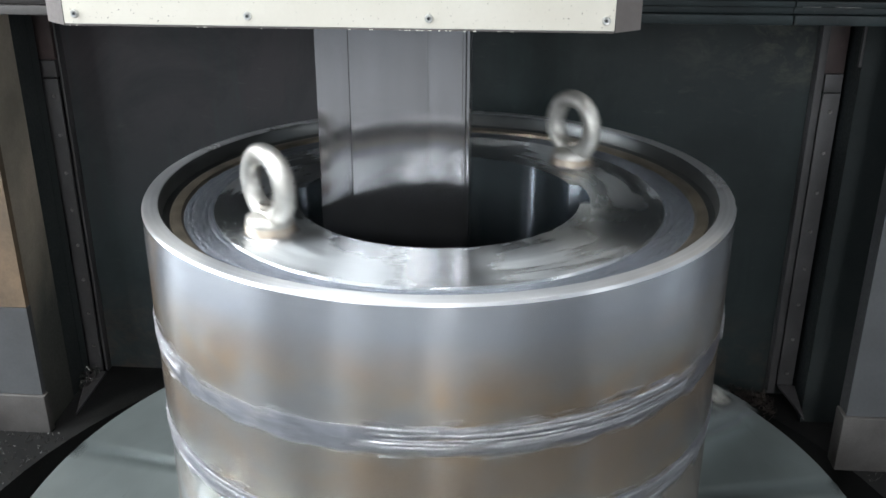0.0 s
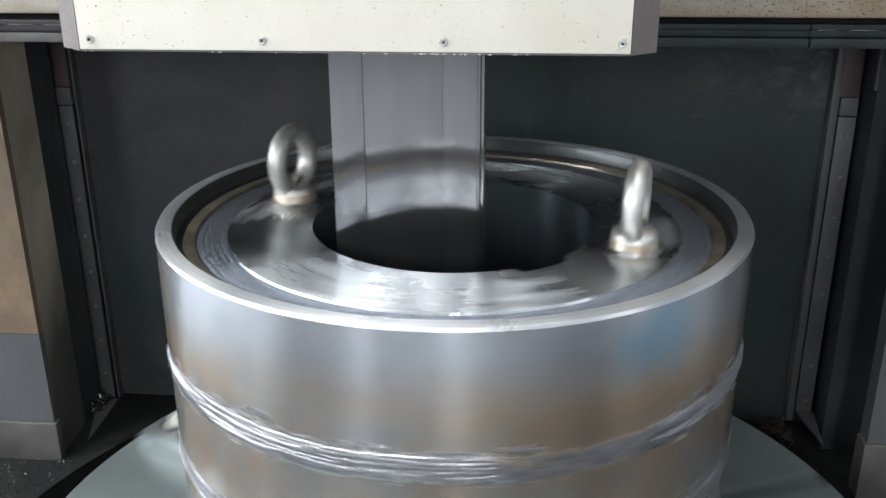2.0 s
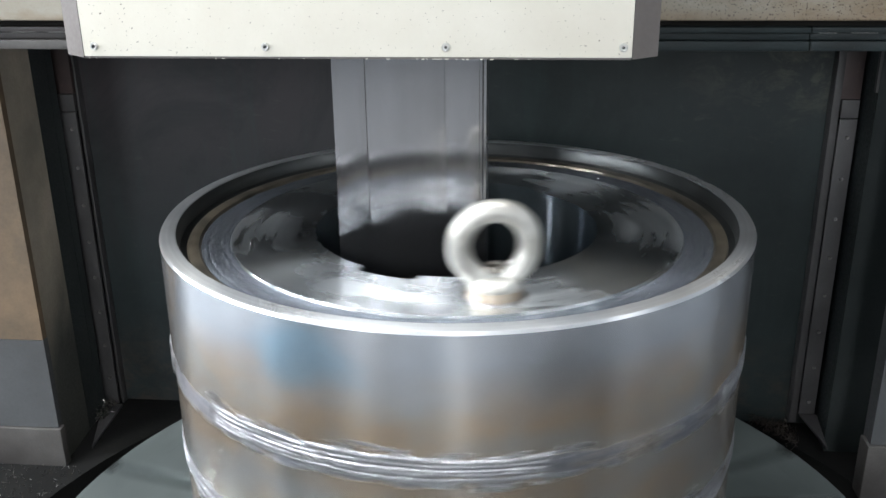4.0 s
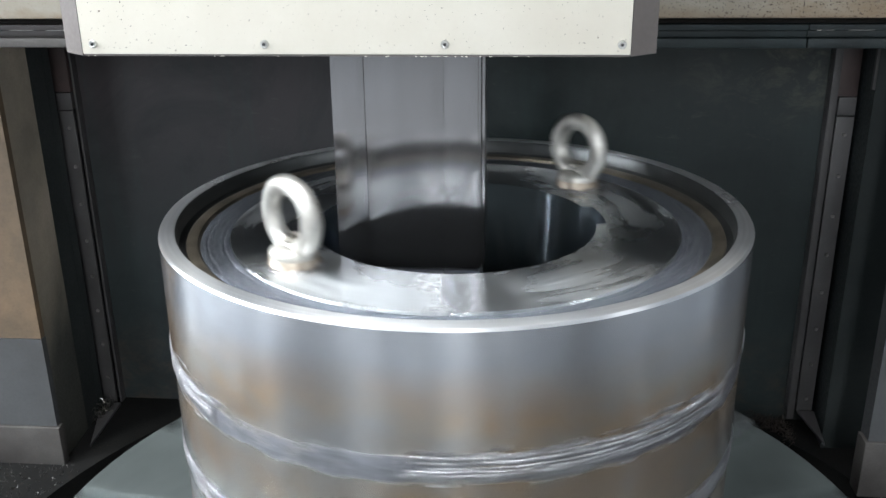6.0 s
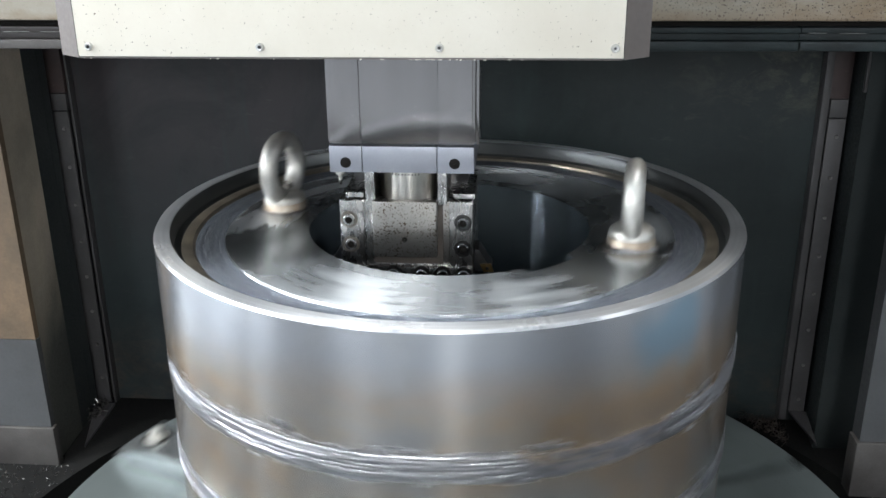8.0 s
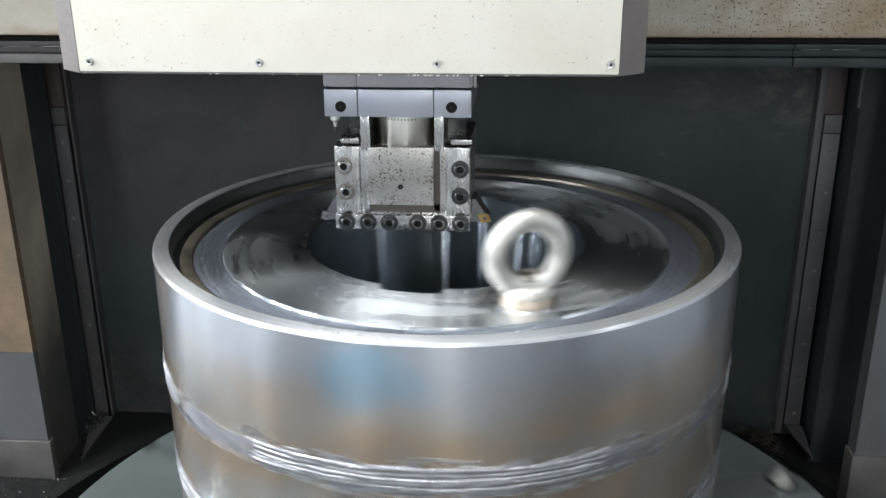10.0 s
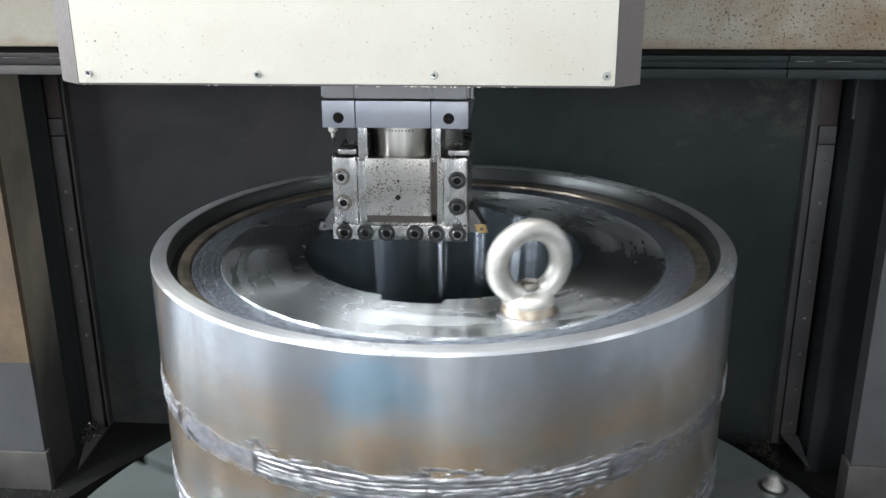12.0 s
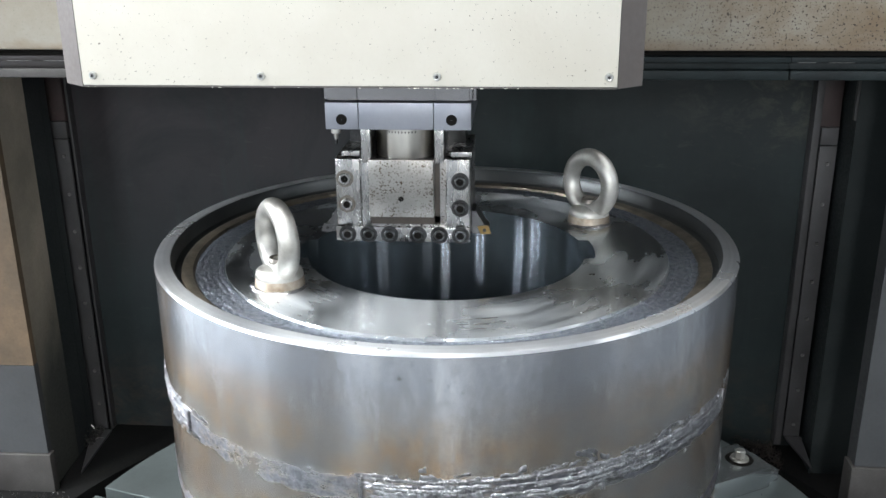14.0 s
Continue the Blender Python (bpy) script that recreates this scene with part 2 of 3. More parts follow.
CHIP = steel("steel_chips", (0.26, 0.25, 0.235), (0.12, 0.115, 0.11), 0.35, 60.0)


def rusty_holder():
    m = steel("pitted_holder_face", (0.40, 0.385, 0.365), (0.28, 0.265, 0.245), 0.32, 12.0)
    n = Nodes(m)
    sp = n.noise(300, 2, 0.5)
    patch = n.noise(26, 3, 0.5)
    mask = n.math("MULTIPLY", n.grey(sp, 0.57, 0, 0.63, 1), n.grey(patch, 0.38, 0.15, 0.6, 1))
    old = n.b.inputs["Base Color"].links[0].from_socket
    n.set("Base Color", n.mix(mask, old, (0.075, 0.05, 0.03)))
    return m


PITTED = rusty_holder()


def shell_steel():
    """Turned shell: bright top band, heat tints towards the seams, wiped smears, two blue marks, two oil patches."""
    m = material("turned_shell_steel", (0.6, 0.6, 0.6), 0.3, 0.84)
    n = Nodes(m)
    z = n.xyz()[2]
    big = n.noise(5.0, 5, 0.6, n.mapped((1, 1, 1.6)))
    mid = n.noise(16.0, 4, 0.6, n.mapped((1, 1, 0.45)))
    fine = n.noise(230.0, 2, 0.6, n.mapped((1, 1, 0.38)))
    col = n.mix(n.grey(mid, 0.3, 0, 0.7, 1), (0.64, 0.67, 0.72), (0.47, 0.49, 0.53))
    # heat tint, strongest under the bright band
    band = n.ramp(z, [(0.30, (0.55,) * 3), (0.53, (0.8,) * 3), (0.61, (0.9,) * 3), (0.70, (0.0,) * 3)])
    tint = n.ramp(big, [(0.30, (0.64, 0.62, 0.57)), (0.44, (0.66, 0.55, 0.41)), (0.55, (0.66, 0.46, 0.27)), (0.74, (0.55, 0.39, 0.26))])
    col = n.mix(n.math("MULTIPLY", band, n.grey(big, 0.25, 0.35, 0.55, 1)), col, tint)
    stain = n.noise(9.0, 6, 0.7, n.mapped((1, 1, 0.6)))
    col = n.mix(n.grey(stain, 0.60, 0, 0.74, 0.7), col, (0.28, 0.27, 0.26))
    wet = n.noise(95.0, 4, 0.7, n.mapped((1, 1, 0.3)))
    col = n.mix(n.grey(wet, 0.33, 0.4, 0.6, 0.0), col, (0.33, 0.335, 0.34))
    run = n.noise(34.0, 5, 0.7, n.mapped((1, 1, 0.16)), 0.4)
    col = n.mix(n.grey(run, 0.54, 0.0, 0.70, 0.5), col, (0.74, 0.76, 0.78))
    pit = n.noise(120.0, 3, 0.6, n.mapped((0.6, 0.6, 1.0)))
    col = n.mix(n.math("MULTIPLY", n.grey(pit, 0.66, 0, 0.70, 0.7), n.grey(stain, 0.40, 0, 0.60, 1)), col, (0.15, 0.145, 0.14))
    wipe = n.noise(7.0, 6, 0.7, n.mapped((3.0, 3.0, 0.35)))
    col = n.mix(n.grey(wipe, 0.52, 0, 0.68, 0.45), col, (0.36, 0.35, 0.34))
    for az, zc, size, much, tone in ((144, 0.695, 0.085, 0.5, (0.20, 0.46, 0.64)), (-34, 0.69, 0.085, 0.5, (0.20, 0.46, 0.64)), (4, 0.675, 0.08, 0.35, (0.26, 0.27, 0.27)), (203, 0.66, 0.06, 0.2, (0.28, 0.28, 0.28))):
        d = n.t.nodes.new("ShaderNodeVectorMath")
        d.operation = "DISTANCE"
        d.inputs[1].default_value = (0.5 * math.cos(radians(az)), 0.5 * math.sin(radians(az)), zc)
        flat = n.t.nodes.new("ShaderNodeMapping")
        flat.inputs["Scale"].default_value = (1, 1, 1.5)
        flat.inputs["Location"].default_value = (0, 0, -0.5 * zc)
        n.t.links.new(n.co, flat.inputs["Vector"])
        n.t.links.new(flat.outputs["Vector"], d.inputs[0])
        reach = n.math("ADD", d.outputs["Value"], n.math("MULTIPLY", n.math("SUBTRACT", stain, 0.5), 0.22))
        col = n.mix(n.grey(reach, 0.4 * size, much, size, 0.0), col, tone)
    # ground and smeared metal along the seams
    smear = n.noise(12.0, 7, 0.72, n.mapped((1, 1, 2.0)))
    crust = n.noise(70.0, 4, 0.7)
    near = n.math("MAXIMUM", n.ramp(z, [(0.495, (0,) * 3), (0.525, (1,) * 3), (0.555, (1,) * 3), (0.585, (0,) * 3)]), n.ramp(z, [(0.345, (0,) * 3), (0.36, (1,) * 3), (0.39, (1,) * 3), (0.41, (0,) * 3)]))
    seam = n.grey(n.math("ADD", n.math("MULTIPLY", near, 0.55), n.math("SUBTRACT", smear, 0.5)), 0.42, 0, 0.55, 0.9)
    col = n.mix(seam, col, n.mix(n.grey(crust, 0.35, 0, 0.65, 1), (0.10, 0.105, 0.125), (0.25, 0.255, 0.29)))
    n.set("Base Color", col)
    n.set("Roughness", n.mix(seam, n.mix(n.grey(mid, 0.3, 0, 0.7, 1), (0.16,) * 3, (0.23,) * 3), (0.42,) * 3))
    n.lathe_grain(0.92)
    n.bump(n.math("ADD", n.math("MULTIPLY", fine, 0.55), n.math("MULTIPLY", seam, n.math("MULTIPLY", crust, 1.6))), 0.4, 0.0014)
    # turning lines draw each window out into an upright streak
    g = n.t.nodes.new("ShaderNodeBsdfAnisotropic")
    g.distribution = "GGX"
    g.inputs["Roughness"].default_value = 0.20
    g.inputs["Anisotropy"].default_value = 0.74
    t = n.t.nodes.new("ShaderNodeTangent")
    t.direction_type, t.axis = "RADIAL", "Z"
    n.t.links.new(t.outputs[0], g.inputs["Tangent"])
    n.t.links.new(n.b.inputs["Normal"].links[0].from_socket, g.inputs["Normal"])
    n.t.links.new(col, g.inputs["Color"])
    both = n.t.nodes.new("ShaderNodeMixShader")
    n.t.links.new(n.math("MULTIPLY", n.math("SUBTRACT", 1.0, seam), 0.33), both.inputs[0])
    n.t.links.new(n.b.outputs[0], both.inputs[1])
    n.t.links.new(g.outputs[0], both.inputs[2])
    n.t.links.new(both.outputs[0], n.t.nodes["Material Output"].inputs["Surface"])
    return m


SHELL = shell_steel()


def turned_face(name, base, dark, rough, metal, grain):
    """Faced on the lathe: fine concentric rings, wiped patches."""
    m = material(name, base, rough, metal)
    n = Nodes(m)
    x, y, z = n.xyz()
    r = n.math("SQRT", n.math("ADD", n.math("MULTIPLY", x, x), n.math("MULTIPLY", y, y)))
    one = n.t.nodes.new("ShaderNodeTexNoise")
    one.noise_dimensions = "1D"
    one.inputs["Scale"].default_value = 140.0
    one.inputs["Detail"].default_value = 3.0
    n.t.links.new(r, one.inputs["W"])
    rings = one.outputs["Fac"]
    wipe = n.noise(5.0, 5, 0.6)
    col = n.mix(n.grey(wipe, 0.35, 0, 0.7, 1), base, dark)
    col = n.mix(n.grey(rings, 0.35, 0.35, 0.65, 0), col, dark)
    n.set("Base Color", col)
    n.set("Roughness", n.mix(n.grey(wipe, 0.35, 0, 0.65, 1), (rough * 0.85,) * 3, (rough * 1.15,) * 3))
    n.lathe_grain(grain)
    n.bump(rings, 0.03, 0.0006)
    return m


RIM = turned_face("bright_rim_steel", (0.74, 0.75, 0.765), (0.46, 0.47, 0.48), 0.31, 0.87, 0.85)
PLATE = turned_face("faced_plate_steel", (0.68, 0.71, 0.73), (0.52, 0.55, 0.57), 0.255, 0.98, 0.95)


def ground_arcs():
    """Arcs left by a hand grinder on the plate, in a few wiped patches."""
    n = Nodes(PLATE)
    x, y, z = n.xyz()
    r = n.math("SQRT", n.math("ADD", n.math("MULTIPLY", x, x), n.math("MULTIPLY", y, y)))
    warp = n.noise(3.2, 1, 0.4)
    c = n.t.nodes.new("ShaderNodeCombineXYZ")
    for i, v in enumerate((n.math("ADD", n.math("MULTIPLY", r, 26.0), n.math("MULTIPLY", warp, 3.0)), n.math("DIVIDE", n.math("MULTIPLY", x, 1.1), r), n.math("DIVIDE", n.math("MULTIPLY", y, 1.1), r))):
        n.t.links.new(v, c.inputs[i])
    arcs = n.noise(1.0, 3, 0.6, c.outputs[0])
    # one patch beside each eye, where its seat was dressed, and three more round the plate
    patch = n.math("MULTIPLY", n.grey(n.noise(4.2, 2, 0.5), 0.45, 0, 0.58, 1), 0.07)
    for az, wide in ((80, 20), (-95, 20), (-28, 17), (128, 16), (190, 15), (12, 12)):
        along = n.math("DIVIDE", n.math("ADD", n.math("MULTIPLY", x, math.cos(radians(az))), n.math("MULTIPLY", y, math.sin(radians(az)))), r)
        edge = n.math("ADD", along, n.math("MULTIPLY", n.math("SUBTRACT", n.noise(9.0, 5, 0.7), 0.5), 0.10))
        patch = n.math("MAXIMUM", patch, n.grey(edge, math.cos(radians(wide * 1.15)), 0, math.cos(radians(wide * 0.2)), 1))
    patch = n.math("MULTIPLY", patch, n.grey(r, 0.27, 0.15, 0.31, 1))
    mask = n.math("MULTIPLY", patch, n.grey(arcs, 0.36, 0, 0.78, 0.8))
    old = n.b.inputs["Base Color"].links[0].from_socket
    n.set("Base Color", n.mix(n.math("MULTIPLY", mask, 0.65), old, (0.86, 0.88, 0.88)))
    rough = n.b.inputs["Roughness"].links[0].from_socket
    n.set("Roughness", n.mix(mask, rough, (0.42,) * 3))
    n.set("Metallic", n.grey(mask, 0.0, 0.98, 1.0, 0.65))
    n.bump(n.math("MULTIPLY", mask, arcs), 0.5, 0.003)


ground_arcs()


def honed_bore():
    """Honed bore: sharp round the bore, drawn out along it."""
    m = material("honed_bore_steel", (0.3, 0.32, 0.38), 0.2, 1.0)
    n = Nodes(m)
    g = n.t.nodes.new("ShaderNodeBsdfAnisotropic")
    g.distribution = "BECKMANN"
    g.inputs["Roughness"].default_value = 0.235
    g.inputs["Anisotropy"].default_value = 0.8
    t = n.t.nodes.new("ShaderNodeTangent")
    t.direction_type, t.axis = "RADIAL", "Z"
    n.t.links.new(t.outputs[0], g.inputs["Tangent"])
    streak = n.noise(5.0, 4, 0.6, n.mapped((6, 6, 0.2)))
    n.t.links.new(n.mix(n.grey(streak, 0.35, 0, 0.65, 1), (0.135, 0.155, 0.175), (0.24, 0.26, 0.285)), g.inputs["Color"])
    black_lift = n.t.nodes.new("ShaderNodeBsdfDiffuse")
    black_lift.inputs["Color"].default_value = (0.036, 0.044, 0.047, 1)
    both = n.t.nodes.new("ShaderNodeAddShader")
    n.t.links.new(g.outputs[0], both.inputs[0])
    n.t.links.new(black_lift.outputs[0], both.inputs[1])
    n.t.links.new(both.outputs[0], n.t.nodes["Material Output"].inputs["Surface"])
    return m


BORE = honed_bore()
BEAD = steel("weld_bead_steel", (0.62, 0.62, 0.64), (0.17, 0.165, 0.165), 0.28, 75.0, bump=0.5)
BLUE_BEAD = steel("blue_black_weld", (0.36, 0.39, 0.45), (0.08, 0.09, 0.11), 0.30, 130.0, bump=1.0, metal=0.95)
INNER = steel("turned_steel_dimmed", (0.115, 0.12, 0.12), (0.07, 0.075, 0.075), 0.36, 9.0, 0.5, 0.25, metal=0.8, bump=0.003, vary=0.1)
FILLET = steel("tan_tinted_steel", (0.42, 0.36, 0.28), (0.11, 0.105, 0.095), 0.38, 16.0, metal=0.95, bump=0.3)

# ---- mesh helpers ----


def mesh_of(bm, name, mat, smooth=40):
    bmesh.ops.recalc_face_normals(bm, faces=bm.faces)
    me = bpy.data.meshes.new(name)
    bm.to_mesh(me)
    bm.free()
    me.materials.append(mat)
    if smooth:
        me.shade_smooth()
        me.set_sharp_from_angle(angle=radians(smooth))
    return me


def thing(name, label, category, group="", kind="", at=None):
    ob = new(name)
    ob.empty_display_size = 0.05
    if at is not None:
        ob.matrix_world = at
    return tagged(ob, label, category, group, kind)


def part(name, bm, mat, parent, label="", smooth=40):
    ob = new(name, mesh_of(bm, name, mat, smooth))
    ob.parent = parent
    return tagged(ob, label)


def solid(name, bm, mat, label, category="", kind="", smooth=40):
    return tagged(new(name, mesh_of(bm, name, mat, smooth)), label, category, "", kind)


def block(bm, x0, x1, y0, y1, z0, z1, bevel=0.0, m=None):
    r = bmesh.ops.create_cube(bm, size=1)
    vs = r["verts"]
    bmesh.ops.scale(bm, vec=(x1 - x0, y1 - y0, z1 - z0), verts=vs)
    bmesh.ops.translate(bm, vec=((x0 + x1) / 2, (y0 + y1) / 2, (z0 + z1) / 2), verts=vs)
    if m is not None:
        bmesh.ops.transform(bm, matrix=m, verts=vs)
    if bevel:
        es = list({e for v in vs for e in v.link_edges})
        bmesh.ops.bevel(bm, geom=es, offset=bevel, segments=2, affect="EDGES", profile=0.6)
    return bm


def box(x0, x1, y0, y1, z0, z1, bevel=0.0):
    return block(bmesh.new(), x0, x1, y0, y1, z0, z1, bevel)


def lathe(profile, n=96, closed=False, radius=None):
    """Turns a profile of (r, z) about z; radius(r, z, angle) may change r."""
    bm = bmesh.new()
    rings = []
    for i in range(n):
        a = 2 * math.pi * i / n
        row = []
        for r, z in profile:
            q = radius(r, z, a) if radius else r
            row.append(bm.verts.new((q * math.cos(a), q * math.sin(a), z)))
        rings.append(row)
    k = len(profile)
    for i in range(n):
        p, q = rings[i], rings[(i + 1) % n]
        for j in range(k if closed else k - 1):
            bm.faces.new((p[j], q[j], q[(j + 1) % k], p[(j + 1) % k]))
    return bm


def turned(bm_profile, m, n=32):
    bm = lathe(bm_profile, n)
    bmesh.ops.remove_doubles(bm, verts=bm.verts, dist=1e-6)
    bmesh.ops.transform(bm, matrix=m, verts=bm.verts)
    return bm


def prism(points, z0, z1, bevel=0.0):
    bm = bmesh.new()
    low = [bm.verts.new((x, y, z0)) for x, y in points]
    f = bm.faces.new(low)
    r = bmesh.ops.extrude_face_region(bm, geom=[f])
    vs = [g for g in r["geom"] if isinstance(g, bmesh.types.BMVert)]
    bmesh.ops.translate(bm, vec=(0, 0, z1 - z0), verts=vs)
    if bevel:
        bmesh.ops.bevel(bm, geom=list(bm.edges), offset=bevel, segments=1, affect="EDGES")
    return bm


def torus(major, minor, n=48, k=16, m=None):
    prof = [(major + minor * math.cos(2 * math.pi * j / k), minor * math.sin(2 * math.pi * j / k)) for j in range(k)]
    bm = lathe(prof, n, closed=True)
    if m is not None:
        bmesh.ops.transform(bm, matrix=m, verts=bm.verts)
    return bm


def bead_arc(a0, a1, radius, z, width, height, seed, step=0.45, k=8, flat=False, into=None, wander=0.45, crust=0.0):
    """A rippled weld bead along an arc of the shell (or, flat, on a plate)."""
    bm = into or bmesh.new()
    n = max(6, int(abs(a1 - a0) / step))
    rows = []
    for i in range(n + 1):
        u = i / n
        a = radians(a0 + (a1 - a0) * u)
        end = min(1.0, 12 * u, 12 * (1 - u)) if abs(a1 - a0) < 355 else 1.0
        w = 1.1 + 0.4 * noise.noise(Vector((i * 0.17, seed * 7.1, 0)))
        ripple = 0.8 + 0.09 * math.sin(i * 1.9 + seed) + 0.45 * noise.noise(Vector((i * 0.16, seed * 3.3, 5))) + 0.2 * noise.noise(Vector((i * 0.7, seed * 2.3, 15)))
        off = wander * width * noise.noise(Vector((i * 0.13, seed * 1.7, 9)))
        row = []
        for j in range(k):
            b = math.pi * j / (k - 1)
            across = math.cos(b) * width / 2 * w + off
            up = math.sin(b) * height * ripple * end - 0.001
            if crust and 0 < j < k - 1:
                up += crust * noise.noise(Vector((i * 0.9, j * 1.7, seed * 5.1)))
            if flat:
                r, h = radius + across, z + up
            else:
                r, h = radius + up, z + across
            row.append(bm.verts.new((r * math.cos(a), r * math.sin(a), h)))
        rows.append(row)
    for p, q in zip(rows, rows[1:]):
        for j in range(k - 1):
            bm.faces.new((p[j], q[j], q[j + 1], p[j + 1]))
    return bm


def seam_weld(a0, a1, radius, z0, z1, seed):
    """A band of short overlapping weld passes with stops, lumps and spatter."""
    rnd = random.Random(seed)
    bm = bmesh.new()
    rows = 5
    for r in range(rows):
        z = z0 + (z1 - z0) * r / (rows - 1)
        a = a0 + rnd.uniform(-2, 2)
        while a < a1:
            b = min(a + rnd.uniform(7, 26), a1 + rnd.uniform(-3, 1))
            if b - a > 1.5:
                bead_arc(a, b, radius + rnd.uniform(-0.0008, 0.0008), z + rnd.uniform(-0.0018, 0.0018), rnd.uniform(0.004, 0.0085), rnd.uniform(0.0018, 0.0038), rnd.uniform(0, 90), 0.2, 7, False, bm, 0.34, 0.0017)
            a = b - rnd.uniform(-1.2, 2.0)
    # smeared metal in ragged patches above and below the run
    for _ in range(int((a1 - a0) * 0.9)):
        a = rnd.uniform(a0 - 3, a1 + 3)
        z = z1 + abs(rnd.gauss(0.002, 0.008)) if rnd.random() < 0.75 else z0 - abs(rnd.gauss(0.002, 0.005))
        bead_arc(a, a + rnd.uniform(1.2, 6), radius - 0.0004, z, rnd.uniform(0.004, 0.013), rnd.uniform(0.0012, 0.0020), rnd.uniform(0, 90), 0.22, 6, False, bm, 0.9, 0.0009)
    # the upright stop at each end of the run
    for a in (a0 - 0.6, a1 + 0.4):
        m = pose(0, 0, 0, 0, 0, a) @ pose(radius, 0, (z0 + z1) / 2, 0, 0, 0)
        block(bm, -0.002, 0.0032, -0.0028, 0.0028, -(z1 - z0) / 2 - 0.004, (z1 - z0) / 2 + 0.004, 0.0012, m)
    for _ in range(int((a1 - a0) * 1.3)):
        a = rnd.uniform(a0 - 4, a1 + 4)
        bead_arc(a, a + rnd.uniform(0.25, 1.6), radius - 0.0006, rnd.uniform(z0 - 0.018, z1 + 0.016), rnd.uniform(0.002, 0.006), rnd.uniform(0.0012, 0.003), rnd.uniform(0, 90), 0.2, 5, False, bm)
    return bm


def screw_head(r, h):
    """Button-head screw along +z with a socket."""
    return [(0.0005, h * 0.45), (r * 0.42, h * 0.45), (r * 0.45, h * 0.96), (r * 0.75, h), (r, h * 0.45), (r, -0.002)]


def facing(x, y, z):
    """Local z turned towards -y."""
    return Matrix.Translation((x, y, z)) @ pose(0, 0, 0, 90, 0, 0)


# ---- the setting ----
WALL_Y = 0.80
solid("wall_back", box(-1.9, 1.9, WALL_Y, WALL_Y + 0.05, -0.5, 2.2), GUARD, "black painted rear guard plate with oil stains and a painted-in mauve sheen", kind="structure")


def edge_strip(x0, x1, inner, z0, shelf):
    """Upright screwed steel strip at the edge of the rear guard, with a small chip shelf at its foot."""
    t = thing("edge_strip", "worn dark steel edge strip with small screws", "edge strip", "guard edge strips")
    y = 0.76
    part("strip", box(x0, x1, y, y + 0.008, z0, 0.745, 0.0012), STRIP, t)
    part("cap_block", box(x0, x1, y + 0.001, y + 0.030, 0.7475, 0.792, 0.002), STRIP, t)
    part("upper_post", box(x0 - 0.004, x1, y + 0.004, y + 0.030, 0.7935, 1.3, 0.002), POST, t, "brown-black upper post")
    lo, hi = sorted((inner, x1 if x1 < 0 else x0))
    if x0 > 0:
        ridge = box(lo, hi - 0.003, y + 0.004, WALL_Y, z0 - 0.03, 1.3, 0.0012)
    else:
        ridge = box(lo + 0.003, hi, y + 0.012, WALL_Y, z0 - 0.03, 1.3, 0.0012)
    part("ridge", ridge, STRIP, t)
    for i in range(8):
        x = (x0 + x1) / 2 + (0.002 if x0 > 0 else 0.006)
        part("screw", turned(screw_head(0.0048, 0.0035), facing(x, y, 0.70 - i * 0.105), 14), SCREW_DARK, t)
    part("shelf", prism(shelf, z0 - 0.006, z0 + 0.001, 0.001), STRIP, t, "small sheet shelf with chips")
    return t


edge_strip(-1.096, -1.053, -1.044, -0.118, [(-1.040, 0.757), (-1.029, 0.525), (-1.098, 0.757)])
edge_strip(0.878, 0.920, 0.857, -0.072, [(0.880, 0.758), (0.926, 0.757), (0.906, 0.588)])


def recess(name, pts, mat):
    solid(name, prism(pts, -0.5, 2.2), mat, "black painted side guard panel", kind="structure")


recess("wall_side_left", [(-1.084, 0.705), (-1.084, 0.74), (-1.9, 0.74), (-1.9, 0.705)], SIDE)
recess("wall_side_right", [(0.9215, 0.66), (0.9305, 0.795), (1.9, 0.795), (1.9, 0.66)], SIDE_DARK)
solid("trim_side_right", box(0.9135, 0.9195, 0.656, 0.668, 0.83, 1.3, 0.001), STRIP, "thin worn steel edge on the side guard", kind="structure")

# columns
col_l = thing("column", "grey machine column with a rusty brown upper face", "column", "machine columns")
part("upper_face", prism([(-1.068, 0.45), (-1.068, 0.47), (-1.9, 0.47), (-1.9, 0.45)], 0.238, 2.0), RUST, col_l, "rusty brown stained face")
part("lower_face", prism([(-1.067, 0.449), (-1.067, 0.47), (-1.9, 0.47), (-1.9, 0.449)], -0.012, 0.2365), PILLAR, col_l)
part("side_face", prism([(-1.125, 0.60), (-1.116, 0.61), (-1.116, 0.64), (-1.9, 0.64), (-1.9, 0.60)], -0.125, 2.0), OLIVE, col_l, "oily olive side face")
part("inner_face", prism([(-1.0715, 0.471), (-1.0800, 0.624), (-1.098, 0.624), (-1.098, 0.471)], -0.125, 2.0), OLIVE, col_l, "oily olive inner face")
part("inner_edge", prism([(-1.0805, 0.626), (-1.0835, 0.703), (-1.112, 0.703), (-1.112, 0.642)], -0.125, 2.0), SIDE, col_l)
part("foot", box(-1.9, -1.060, 0.442, 0.47, -0.125, -0.014, 0.003), BASE_GREY, col_l, "dirty dark foot")
col_r = thing("column", "plain grey machine column with a dirty foot", "column", "machine columns")
part("front_face", prism([(0.952, 0.45), (0.952, 0.50), (1.9, 0.50), (1.9, 0.45)], 0.028, 2.0), PILLAR, col_r)
part("foot", box(0.945, 1.9, 0.443, 0.50, -0.125, 0.026, 0.003), BASE_GREY, col_r, "dirty dark foot")

# floor plate round the pit, pit wall
FLOOR = -0.125


